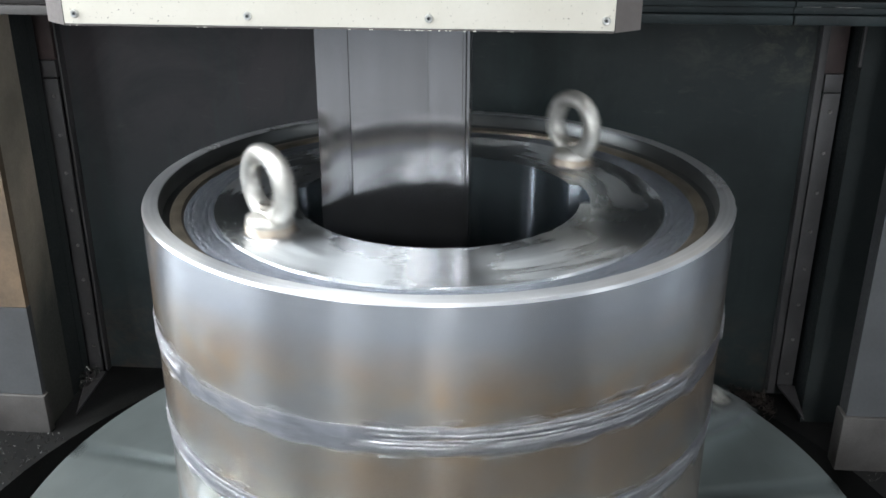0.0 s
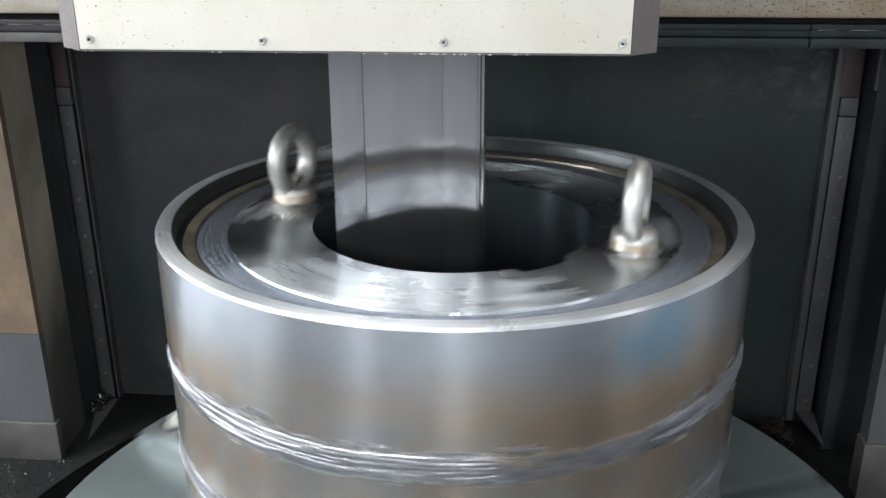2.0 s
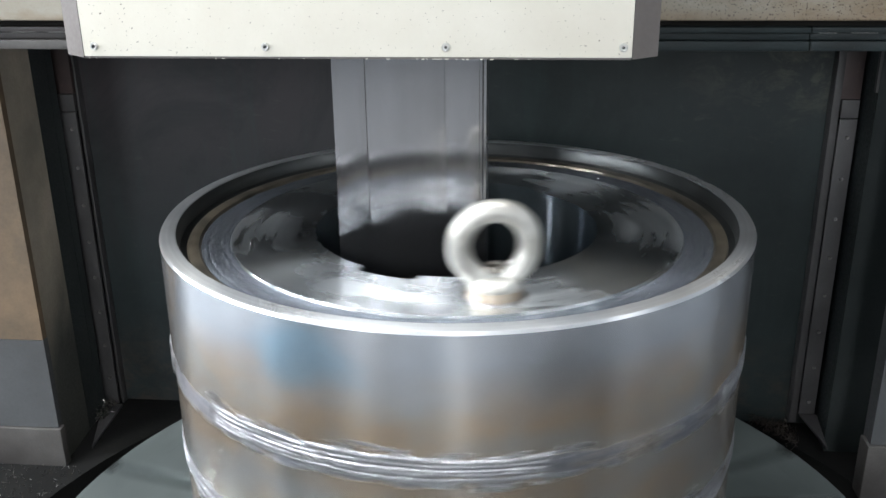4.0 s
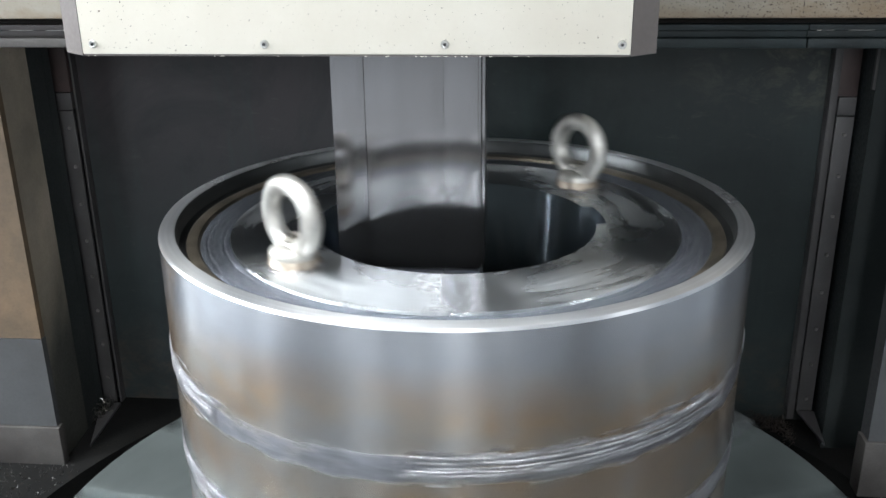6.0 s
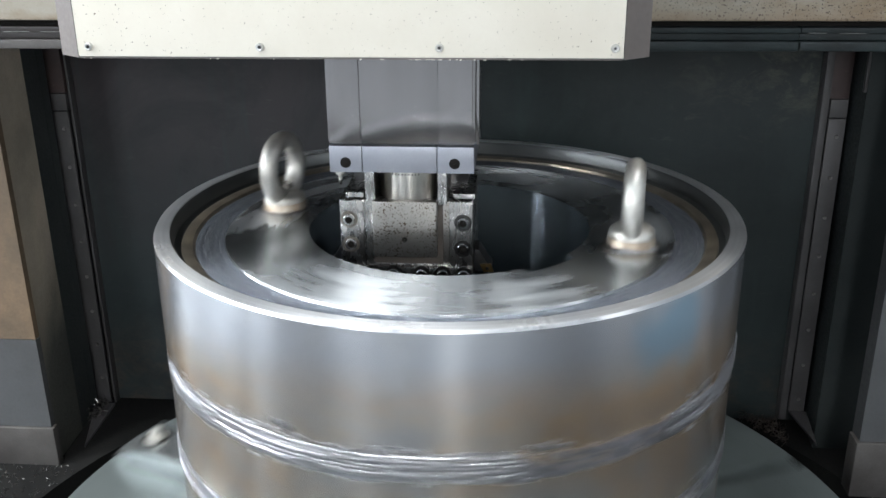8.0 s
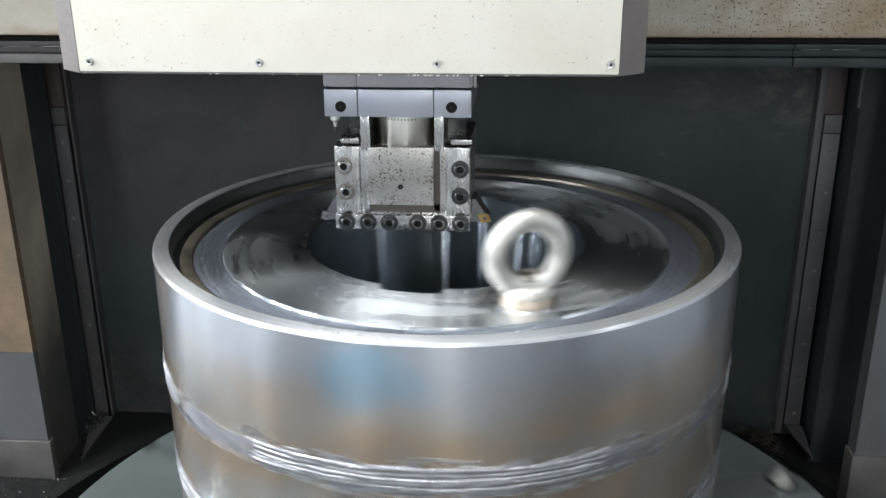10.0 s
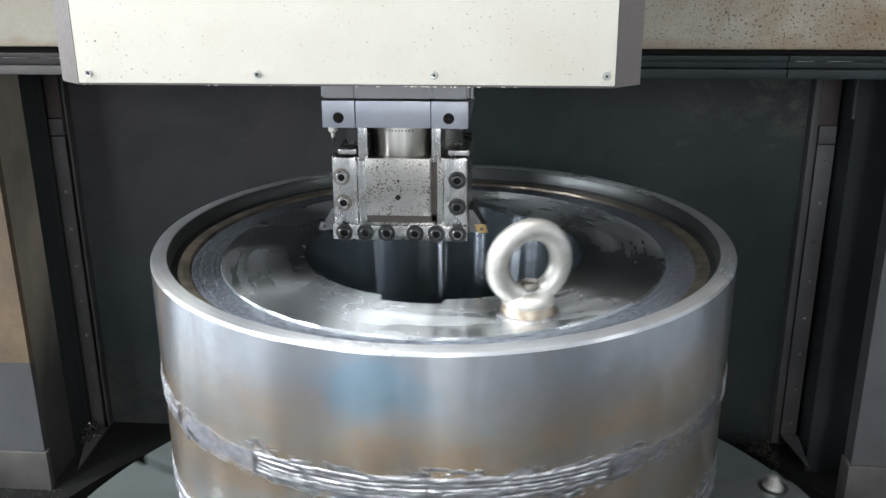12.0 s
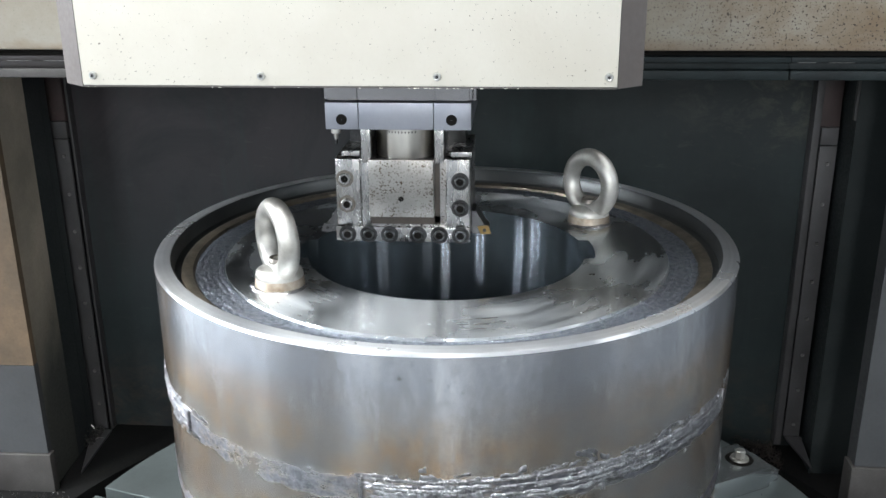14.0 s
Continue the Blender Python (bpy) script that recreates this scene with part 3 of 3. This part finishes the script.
def pit_floor():
    bm = bmesh.new()
    n = 96
    ring, outer = [], []
    for i in range(n):
        a = 2 * math.pi * i / n
        c, s = math.cos(a), math.sin(a)
        ring.append(bm.verts.new((1.085 * c, 1.085 * s, FLOOR)))
        k = 1.9 / max(abs(c), abs(s))
        outer.append(bm.verts.new((k * c, k * s, FLOOR)))
    low = [bm.verts.new((v.co.x, v.co.y, -0.5)) for v in ring]
    for i in range(n):
        j = (i + 1) % n
        bm.faces.new((ring[i], ring[j], outer[j], outer[i]))
        bm.faces.new((low[i], low[j], ring[j], ring[i]))
    return bm


solid("floor_pit_surround", pit_floor(), DARK_FLOOR, "oily dark floor plate round the table pit", kind="structure")
solid("floor_pit_bottom", lathe([(0.05, -0.5), (1.10, -0.5), (1.10, -0.54), (0.05, -0.54)], 64, True), BLACK, "black pit floor", kind="structure")

def chips(name, label, count, spot, size, seed, mat=None):
    """A scatter of small curled turnings, one object."""
    rnd = random.Random(seed)
    bm = bmesh.new()
    for _ in range(count):
        c = Vector(spot(rnd))
        turn = Euler((rnd.uniform(0, 6.28), rnd.uniform(-0.6, 0.6), rnd.uniform(0, 6.28))).to_matrix()
        ln, w = size * rnd.uniform(0.6, 1.8), size * rnd.uniform(0.2, 0.45)
        rows = []
        for k in range(5):
            b = k / 4 * rnd.uniform(1.6, 3.0)
            q = Vector((ln * math.sin(b), 0, ln * (1 - math.cos(b))))
            rows.append([bm.verts.new(c + turn @ (q + Vector((0, e, 0)))) for e in (-w / 2, w / 2)])
        for a, b in zip(rows, rows[1:]):
            bm.faces.new((a[0], a[1], b[1], b[0]))
    return solid(name, bm, mat or CHIP, label, "metal chips", "stuff")


def spread(x0, x1, y0, y1, z, hump=0.0):
    def at(r):
        while True:
            x, y = r.uniform(x0, x1), r.uniform(y0, y1)
            if math.hypot(x, y) > 1.09:
                u = 1 - abs((x - x0) / (x1 - x0) * 2 - 1)
                return x, y, z + r.uniform(0.001, 0.004) + hump * u * r.random()
    return at


chips("metal_chips", "scatter of bright steel chips on the oily floor", 420, spread(-1.35, -0.9, 0.0, 0.44, FLOOR, 0.008), 0.005, 3)
chips("metal_chips", "scatter of steel chips beside the grey column", 200, spread(0.9, 1.3, 0.1, 0.44, FLOOR, 0.006), 0.005, 4)
chips("metal_chips", "small heap of chips on the sheet shelf", 130, spread(-1.09, -1.055, 0.66, 0.75, -0.117, 0.03), 0.007, 5)
chips("metal_chips", "brown dirt and chips at the foot of the guard", 260, spread(0.66, 0.86, 0.66, 0.79, FLOOR, 0.03), 0.007, 6, DIRT)

# hall that closes the place
solid("floor_hall", box(-7, 7, -9, 4, FLOOR_Z - 0.1, FLOOR_Z), CONCRETE, "grey concrete hall floor", kind="structure")
solid("wall_hall_left", box(-7.1, -7, -9, 4, FLOOR_Z, 6), HALL, "grey hall wall", kind="structure")
solid("wall_hall_right", box(7, 7.1, -9, 4, FLOOR_Z, 6), HALL, "grey hall wall", kind="structure")
solid("wall_hall_rear", box(-7, 7, -9.1, -9, FLOOR_Z, 6), HALL, "grey hall wall", kind="structure")
solid("wall_hall_front", box(-7, 7, 4, 4.1, FLOOR_Z, 6), HALL, "grey hall wall", kind="structure")
solid("ceiling", box(-7, 7, -9, 4, 6, 6.1), HALL, "grey hall ceiling", kind="structure")

# ---- crossrail ----
rail = thing("crossrail", "stained beige machine crossrail with a dark lower way", "crossrail")
part("beam", box(-1.9, 1.9, 0.30, 0.62, 1.033, 1.9, 0.006), CREAM_DIRTY, rail, "stained beige painted beam")
part("way_gap", box(-1.9, 1.9, 0.332, 0.60, 1.021, 1.031), HOLE_SHADE, rail)
for x0, x1, mat, label in ((-1.9, -0.60, BROWN, "brown-black oily way"), (-0.598, 0.655, WAY, ""), (0.657, 1.9, WAY, "")):
    step = 0.0 if x0 > 0.6 else 0.003
    part("upper_way", box(x0, x1, 0.316 - step, 0.60, 1.009, 1.020, 0.002), mat, rail, label)
    part("way_face", box(x0, x1, 0.326 - step, 0.60, 0.995, 1.0075, 0.001), mat, rail, label)
    part("lower_way", box(x0, x1, 0.317 - step, 0.60, 0.974, 0.9935, 0.004), BASE_GREY if x1 < 0 else mat, rail, label)
rnd = random.Random(17)
for x0, x1 in ((-1.02, -0.62), (0.67, 1.25)):
    x = x0
    while x < x1:
        w = rnd.uniform(0.012, 0.055)
        part("worn_edge", box(x, x + w, 0.3145 if x > 0 else 0.3115, 0.318, 1.0090, 1.0099, 0.0003), SCREW_DARK, rail, "scraped bright edge")
        x += w + rnd.uniform(0.01, 0.06)

# ---- ram head cover ----
cover = thing("ram_head_cover", "white painted ram head cover with mauve side trims", "machine cover")
part("front_panel", box(-0.507, 0.258, -0.262, -0.250, 1.051, 1.75, 0.0015), CREAM, cover)
for s, xa, xb in ((-1, -0.5075, -0.545), (1, 0.2585, 0.296)):
    part("side_trim", prism([(xa, -0.262), (xb, -0.232), (xb, 0.27), (xb - s * 0.012, 0.27), (xb - s * 0.012, -0.226), (xa, -0.250)], 1.049, 1.75), MAUVE, cover, "mauve grey chamfered trim")
part("lower_lip", box(-0.506, 0.257, -0.2612, -0.2495, 1.0482, 1.0508, 0.0008), MAUVE, cover, "worn dark lower lip")


def chipped_edge():
    """Flakes of white paint and filler hanging from the lower edge."""
    rnd = random.Random(31)
    bm = bmesh.new()
    x = -0.50
    while x < 0.252:
        w = rnd.uniform(0.001, 0.006)
        if rnd.random() < (0.7 if -0.04 < x < 0.06 else 0.2):
            block(bm, x, x + w, -0.2618, -0.2608, 1.0484 - rnd.uniform(0.0, 0.0006), 1.0490, 0, None)
        x += w + rnd.uniform(0.001, 0.012)
    return bm


tagged(part("chipped_edge", chipped_edge(), CREAM, cover, "chipped white paint along the lower edge", 0), kind="stuff")
part("under_plate", box(-0.528, 0.280, -0.222, 0.27, 1.056, 1.066), DARK_STEEL, cover)
for x in (-0.490, -0.244, 0.007, 0.246):
    part("screw", turned(screw_head(0.0060, 0.004), facing(x, -0.262, 1.065), 20), SCREW, cover, "stainless button-head screw")
    part("screw_socket", turned([(0.0003, 0.0030), (0.0021, 0.0030), (0.0022, 0.0042)], facing(x, -0.2622, 1.065), 6), DARK_STEEL, cover)

# ---- ram with its boring head; origin on the axis of the ram at the top of the clamp row ----
RAM_X, RAM_TOP = -0.066, 1.0024
ram = thing("tool_ram", "square ground steel ram carrying a boring head", "machine ram", at=pose(RAM_X, 0, RAM_TOP))


def build_ram():
    part("ram_body", box(-0.119, 0.117, -0.118, 0.118, 0.003, 1.0, 0.004), RAM, ram)
    # guide pads on the upper part of the ram, each ground at a slightly different lie
    for x0, x1, tilt in ((-0.110, -0.066, -1.5), (-0.064, 0.058, 0.0), (0.060, 0.112, -4.0)):
        xm = (x0 + x1) / 2
        m = pose(xm, -0.1175, 0.50) @ pose(0, 0, 0, 0, 0, tilt)
        part("guide_pad", block(bmesh.new(), x0 - xm, x1 - xm, -0.0025, 0.004, -0.496, 0.496, 0.0006, m), RAM, ram)
    part("key_strip", box(0.1172, 0.1225, -0.112, -0.02, 0.003, 1.0, 0.001), RAM, ram)
    # clamp row
    for x0, x1 in ((-0.117, -0.0645), (-0.0635, 0.0555), (0.0565, 0.115)):
        part("clamp_block", box(x0, x1, -0.124, 0.110, -0.042, 0.001, 0.0012), CLAMP, ram, "bluish satin clamp block")
    for x in (-0.091, 0.084):
        part("screw_hole", turned([(0.0005, 0.0012), (0.0072, 0.0012), (0.0088, 0.0003), (0.009, -0.004)], facing(x, -0.1242, -0.026), 20), HOLE_SHADE, ram)
    # coolant nozzle
    noz = part("coolant_nozzle", turned([(0.0005, -0.066), (0.003, -0.066), (0.004, -0.058), (0.008, -0.055), (0.008, -0.049), (0.010, -0.047), (0.010, -0.042), (0.0005, -0.042)], pose(-0.108, -0.085, 0), 16), ZINC, ram, "small brass coolant nozzle")
    part("nozzle_tip", turned([(0.0005, -0.074), (0.002, -0.074), (0.003, -0.066)], pose(-0.108, -0.085, 0), 12), DARK_STEEL, noz)
    # spigot and posts
    part("spigot", turned([(0.0005, -0.099), (0.048, -0.099), (0.0495, -0.096), (0.0495, -0.060), (0.0505, -0.056), (0.0505, -0.042)], pose(0.0045, -0.06, 0), 64), SPIGOT, ram, "bright turned spigot")
    for x0, x1 in ((-0.0625, -0.047), (0.056, 0.071)):
        part("post", box(x0, x1, -0.116, -0.02, -0.098, -0.043, 0.0012), HOLDER, ram)
    for x0, x1 in ((-0.096, -0.066), (0.082, 0.116)):
        part("tab", box(x0, x1, -0.112, -0.04, -0.088, -0.080, 0.001), HOLDER, ram)
    part("neck", box(-0.10, 0.10, 0.0, 0.09, -0.11, -0.043), DARK_STEEL, ram)
    # unreadable stamp on the spigot collar, as plain bars
    for i in range(9):
        a = radians(-90 - 26 + i * 6.2)
        m = Matrix.Translation((0.0045 + 0.0504 * math.cos(a), -0.06 + 0.0504 * math.sin(a), -0.0490)) @ pose(0, 0, 0, 0, 0, math.degrees(a))
        part("stamp_bar", block(bmesh.new(), -0.0004, 0.0004, -0.0010, 0.0010, -0.0016, 0.0016, 0, m), DARK_STEEL, ram)
    # boring head
    zt, zb = -0.0925, -0.229
    head = part("boring_head", box(-0.108, 0.113, -0.108, 0.09, zb, zt, 0.0015), HOLDER, ram, "machined boring head")
    part("face_panel", box(-0.051, 0.054, -0.121, -0.108, zt - 0.095, zt + 0.0005, 0.001), PITTED, head, "rust-pitted face panel")
    part("left_flange", box(-0.106, -0.066, -0.116, -0.108, zt - 0.112, zt, 0.0015), HOLDER, head)
    part("left_step", box(-0.0655, -0.052, -0.1125, -0.108, zt - 0.112, zt, 0.001), HOLDER, head)
    part("groove", box(0.0545, 0.064, -0.1095, -0.108, zt - 0.107, zt), GRIME, head, "brown grimy groove")
    part("lower_groove", box(-0.066, 0.064, -0.1095, -0.108, zt - 0.110, zt - 0.0955), GRIME, head, "brown grimy groove")
    part("right_step", box(0.0645, 0.0745, -0.114, -0.108, zt - 0.107, zt, 0.001), PITTED, head)
    part("right_flange", box(0.0755, 0.112, -0.116, -0.108, zt - 0.112, zt, 0.0015), HOLDER, head)
    part("foot_plate", box(-0.108, 0.113, -0.121, -0.10, zb - 0.0005, zb + 0.024, 0.0015), HOLDER, head)
    part("bore_hole", turned([(0.0005, 0.001), (0.0035, 0.001), (0.0043, 0.0003), (0.0043, -0.002)], facing(0.001, -0.1212, zt - 0.064), 16), HOLE_SHADE, head)
    spots = [(-0.091, zt - 0.032, -0.116, True), (-0.089, zt - 0.075, -0.116, True), (0.097, zt - 0.035, -0.116, False), (0.097, zt - 0.080, -0.116, False)]
    spots += [(x, zb + 0.0115, -0.121, False) for x in (-0.089, -0.054, -0.019, 0.028, 0.063, 0.098)]
    for x, z, y, bright in spots:
        bore = part("counterbore", turned([(0.0005, 0.0004), (0.0118, 0.0004), (0.0125, 0.0012), (0.0142, 0.0012), (0.0148, -0.001)], facing(x, y, z), 28), THREAD if bright else DARK_STEEL, head)
        cap = part("cap_screw", turned([(0.0058, 0.0052), (0.0085, 0.0052), (0.0098, 0.0040), (0.0098, 0.0004)], facing(x, y, z), 24), HOLDER if bright else BLACK_OXIDE, head, "" if bright else "black oxide socket cap screw")
        part("socket", turned([(0.0005, 0.0014), (0.0062, 0.0014), (0.0067, 0.0053)], facing(x, y, z), 20), HOLE_SHADE, cap)
    # cutting tools
    def tool(side):
        s = side
        bm = bmesh.new()
        x0 = 0.114 if s > 0 else -0.109
        prof = [(0, zb + 0.040), (0.007, zb + 0.040), (0.024, zb + 0.012), (0.030, zb + 0.006), (0.022, zb + 0.001), (0, zb + 0.001)]
        a = [bm.verts.new((x0 + s * u, -0.03, w)) for u, w in prof]
        b = [bm.verts.new((x0 + s * u, -0.075, w)) for u, w in prof]
        bm.faces.new(a), bm.faces.new(b[::-1])
        for i in range(len(a)):
            j = (i + 1) % len(a)
            bm.faces.new((a[i], b[i], b[j], a[j]))
        t = part("tool_holder", bm, TOOL_STEEL, head, "turning tool holder with an insert", 0)
        m = Matrix.Translation((x0 + s * 0.022, -0.0755, zb + 0.008))
        ins = bmesh.new()
        pts = [(-0.012, 0.006), (0.006, 0.008), (0.011, -0.006), (-0.006, -0.007)]
        f = [ins.verts.new((s * u, 0, w)) for u, w in pts]
        g = [ins.verts.new((s * u, -0.004, w)) for u, w in pts]
        ins.faces.new(f), ins.faces.new(g[::-1])
        for i in range(4):
            j = (i + 1) % 4
            ins.faces.new((f[i], g[i], g[j], f[j]))
        bmesh.ops.transform(ins, matrix=m, verts=ins.verts)
        i_ob = part("insert", ins, GOLD if s > 0 else TOOL_STEEL, t, "gold carbide insert" if s > 0 else "grey carbide insert", 0)
        part("insert_screw", turned(screw_head(0.003, 0.0015), facing(x0 + s * 0.022, -0.0795, zb + 0.008), 12), DARK_STEEL, t)

    tool(1), tool(-1)


build_ram()

# ---- rotary table ----
TABLE_Z = 0.03
table = thing("rotary_table", "oiled dark cast iron rotary table with radial slots and jaws", "rotary table")
JAW0 = 172.5     # first jaw, degrees from the first lifting eye


def build_table():
    part("table_body", lathe([(0.05, -0.45), (0.80, -0.45), (0.80, -0.30), (0.852, -0.28), (0.855, -0.012), (0.05, -0.012)], 128, True), TABLE, table)
    for k in range(16):
        a0, a1 = radians(JAW0 + 22.5 * k), radians(JAW0 + 22.5 * (k + 1))
        w = 0.016
        pts = []
        r0, r1 = 0.13, 0.86
        i0, i1 = math.asin(w / r0), math.asin(w / r1)
        for j in range(5):
            a = a0 + i0 + (a1 - a0 - 2 * i0) * j / 4
            pts.append((r0 * math.cos(a), r0 * math.sin(a)))
        for j in range(20, -1, -1):
            a = a0 + i1 + (a1 - a0 - 2 * i1) * j / 20
            pts.append((r1 * math.cos(a), r1 * math.sin(a)))
        part("table_segment", prism(pts, -0.0115, TABLE_Z, 0.002), TABLE, table)
    for k in range(4):
        m = pose(0, 0, 0, 0, 0, JAW0 + 90 * k)
        bm = block(bmesh.new(), 0.503, 0.800, -0.058, 0.058, TABLE_Z + 0.0005, 0.085, 0.003, m)
        jaw = part("chuck_jaw", bm, JAW, table, "grey steel chuck jaw with an end bolt")
        part("jaw_step", block(bmesh.new(), 0.801, 0.838, -0.045, 0.045, TABLE_Z + 0.0005, 0.058, 0.003, m), JAW, jaw)
        part("bolt_recess", turned([(0.0005, 0.0862), (0.029, 0.0862), (0.032, 0.0855), (0.032, 0.082)], m @ pose(0.755, 0, 0), 24), HOLE_SHADE, jaw)
        part("bolt_washer", turned([(0.012, 0.0865), (0.012, 0.090), (0.021, 0.090), (0.022, 0.0865)], m @ pose(0.755, 0, 0), 20), ZINC, jaw)
        part("hex_bolt", turned([(0.0005, 0.110), (0.010, 0.110), (0.0125, 0.108), (0.0125, 0.0902)], m @ pose(0.755, 0, 0), 6), ZINC, jaw, "bright hexagon bolt", 30)


JAW = steel("scraped_jaw_steel", (0.42, 0.445, 0.445), (0.30, 0.32, 0.32), 0.22, 14.0, metal=0.85)
build_table()

# ---- drum; the first lifting eye lies on its local +x ----
drum = thing("steel_drum", "turned steel drum with weld seams and a recessed bored end plate", "steel drum")
R, ZR, ZP = 0.5, 0.75, 0.72


def keyed(r, z, a):
    """Two wide keyways in the bore."""
    d = math.degrees(a)
    for c in (146.0, 326.0):
        e = abs((d - c + 180) % 360 - 180)
        if r < 0.25 and e < 11.3:
            return r + 0.018
    return r


def build_drum():
    part("rim", lathe([(0.4735, ZR - 0.0012), (0.4745, ZR), (0.4945, ZR), (0.4975, ZR - 0.001), (0.5002, ZR - 0.0055)], 256), RIM, drum, "bright turned rim")
    part("inner_wall", lathe([(0.448, ZP - 0.002), (0.462, ZP - 0.001), (0.4695, ZP + 0.004), (0.4702, ZR - 0.006), (0.4735, ZR - 0.0012)], 256), INNER, drum, "inner wall of the rim, its dimness put into the colour")
    prof = [(0.499, ZR - 0.0055), (0.5, ZR - 0.0055), (0.5, 0.575), (0.4998, 0.563), (0.5002, 0.555),
            (0.5000, 0.535), (0.4992, 0.525), (0.4987, 0.51), (0.4985, 0.40), (0.4980, 0.392), (0.4995, 0.384), (0.4995, 0.366), (0.4975, 0.358), (0.497, 0.34), (0.497, 0.031), (0.470, 0.031)]
    part("shell", lathe(prof, 256), SHELL, drum, "turned steel shell with brown heat tint")
    part("end_plate", lathe([(0.2452, ZP), (0.30, ZP), (0.387, ZP), (0.389, ZP - 0.004)], 288, radius=keyed), PLATE, drum, "machined end plate")
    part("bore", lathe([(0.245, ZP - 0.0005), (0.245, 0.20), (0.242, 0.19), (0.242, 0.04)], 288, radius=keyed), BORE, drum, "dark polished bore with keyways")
    part("fillet", lathe([(0.436, ZP - 0.004), (0.440, ZP + 0.001), (0.452, ZP + 0.003), (0.458, ZP + 0.002), (0.460, ZP - 0.003)], 192), FILLET, drum, "tan tinted fillet")
    part("weld_bed", lathe([(0.386, ZP - 0.006), (0.412, ZP - 0.003), (0.438, ZP - 0.006)], 192), BLUE_BEAD, drum)
    for i, r in enumerate((0.393, 0.402, 0.411, 0.420, 0.429, 0.436)):
        part("plate_weld", bead_arc(0, 360, r, ZP - 0.0045, 0.0115, 0.0024, 20 + i, 0.4, 6, True, None, 0.3, 0.0016), BLUE_BEAD, drum, "blue-black weld ring")
    # interrupted shell seams
    for s, (a0, a1) in enumerate(((44, 118), (-55, 4), (146, 182), (221, 281))):
        part("seam_weld", seam_weld(a0, a1, 0.5004, 0.532, 0.560, 40 + s), BEAD, drum, "bright rough weld seam")
    for s, (a0, a1) in enumerate(((10, 95), (130, 200), (228, 340))):
        part("seam_weld", seam_weld(a0, a1, 0.4988, 0.363, 0.387, 80 + s), BEAD, drum, "bright rough weld seam")
    rnd = random.Random(12)
    bm = bmesh.new()
    for _ in range(260):
        r, a = rnd.gauss(0.386, 0.016), rnd.uniform(0, 6.283)
        r = min(max(r, 0.30), 0.455)
        q = rnd.uniform(0.0005, 0.0013)
        block(bm, -q, q, -q * 0.4, q * 0.4, 0, q * 0.6, 0, pose(r * math.cos(a), r * math.sin(a), ZP + 0.001, rnd.uniform(-20, 20), rnd.uniform(-20, 20), rnd.uniform(0, 360)))
    tagged(part("chip_scatter", bm, CHIP_BRIGHT, drum, "tiny bright chips on the weld ring", 0), kind="stuff")
    # lifting eyes
    for k in range(2):
        m = pose(0, 0, 0, 0, 0, 177 * k) @ pose(0.320, 0, ZP, 0, 0, (-2, 7)[k])
        eye = part("lifting_eye", turned([(0.0005, 0.034), (0.018, 0.034), (0.031, 0.031), (0.0370, 0.026), (0.0385, 0.019), (0.0375, 0.004), (0.041, 0.0005)], m, 40), ZINC, drum, "zinc plated lifting eye")
        part("ring", torus(0.0510, 0.0167, 56, 20, m @ pose(0, 0, 0.0768) @ pose(0, 0, 0, 0, 90, 0)), ZINC, eye)
        part("thread", turned([(0.0005, 0.0430), (0.0125, 0.0430), (0.0135, 0.0450), (0.0125, 0.0460), (0.0140, 0.0480), (0.0155, 0.0465), (0.0165, 0.040)], m, 24), THREAD, eye, "worn screw thread")
        part("collar_foot", turned([(0.0375, 0.017), (0.0392, 0.015), (0.0395, 0.004), (0.042, 0.0008)], m, 40), RUSTY_ZINC, eye, "brown stained foot")
        w = bead_arc(0, 360, 0.040, 0.0, 0.014, 0.005, 7 + k, 4, 7, True)
        bmesh.ops.transform(w, matrix=m, verts=w.verts)
        part("root_weld", w, BEAD, eye)


build_drum()


def eye_angle(t):
    """Degrees of the first lifting eye: 50 turns a minute, then the brake."""
    rows = ((9.2, -2712.1), (9.6, -2830), (10.0, -2944), (10.3, -3021), (10.5, -3064), (10.7, -3108.5), (10.9, -3147.5), (11.1, -3182.5), (11.3, -3218), (11.5, -3247.5), (11.7, -3269.5),
            (11.9, -3292), (12.1, -3313), (12.3, -3331.8), (12.5, -3347.8), (12.7, -3361.8), (12.9, -3372.5), (13.0, -3376.5), (13.2, -3380.8), (13.5, -3382.6), (14.0, -3383))
    if t <= 9.2:
        return 41 - 299.25 * t
    for (a, u), (b, v) in zip(rows, rows[1:]):
        if t <= b:
            return u + (v - u) * (t - a) / (b - a)
    return rows[-1][1]


def motions():
    times = [i * 0.1 for i in range(0, 93)] + [9.4, 9.6, 9.8, 10.0, 10.15, 10.3, 10.5, 10.7, 10.9, 11.1, 11.3, 11.5, 11.7, 11.9, 12.1, 12.3, 12.5, 12.7, 12.9, 13.0, 13.2, 13.5, 13.75, 14.0]
    turn = [(t, pose(0, 0, 0, 0, 0, eye_angle(t))) for t in times]
    walk(drum, turn)
    walk(table, turn)
    lift = ((0, 0.585), (4.8, 0.585), (5.1, 0.592), (5.5, 0.622), (6.0, 0.675), (6.5, 0.7264), (7.0, 0.778), (7.5, 0.834), (8.0, 0.8882), (8.6, 0.952), (8.95, 0.988), (9.2, 1.0015), (9.4, 1.0024), (14, 1.0024))
    walk(ram, [(t, pose(RAM_X, 0, z)) for t, z in lift])


motions()
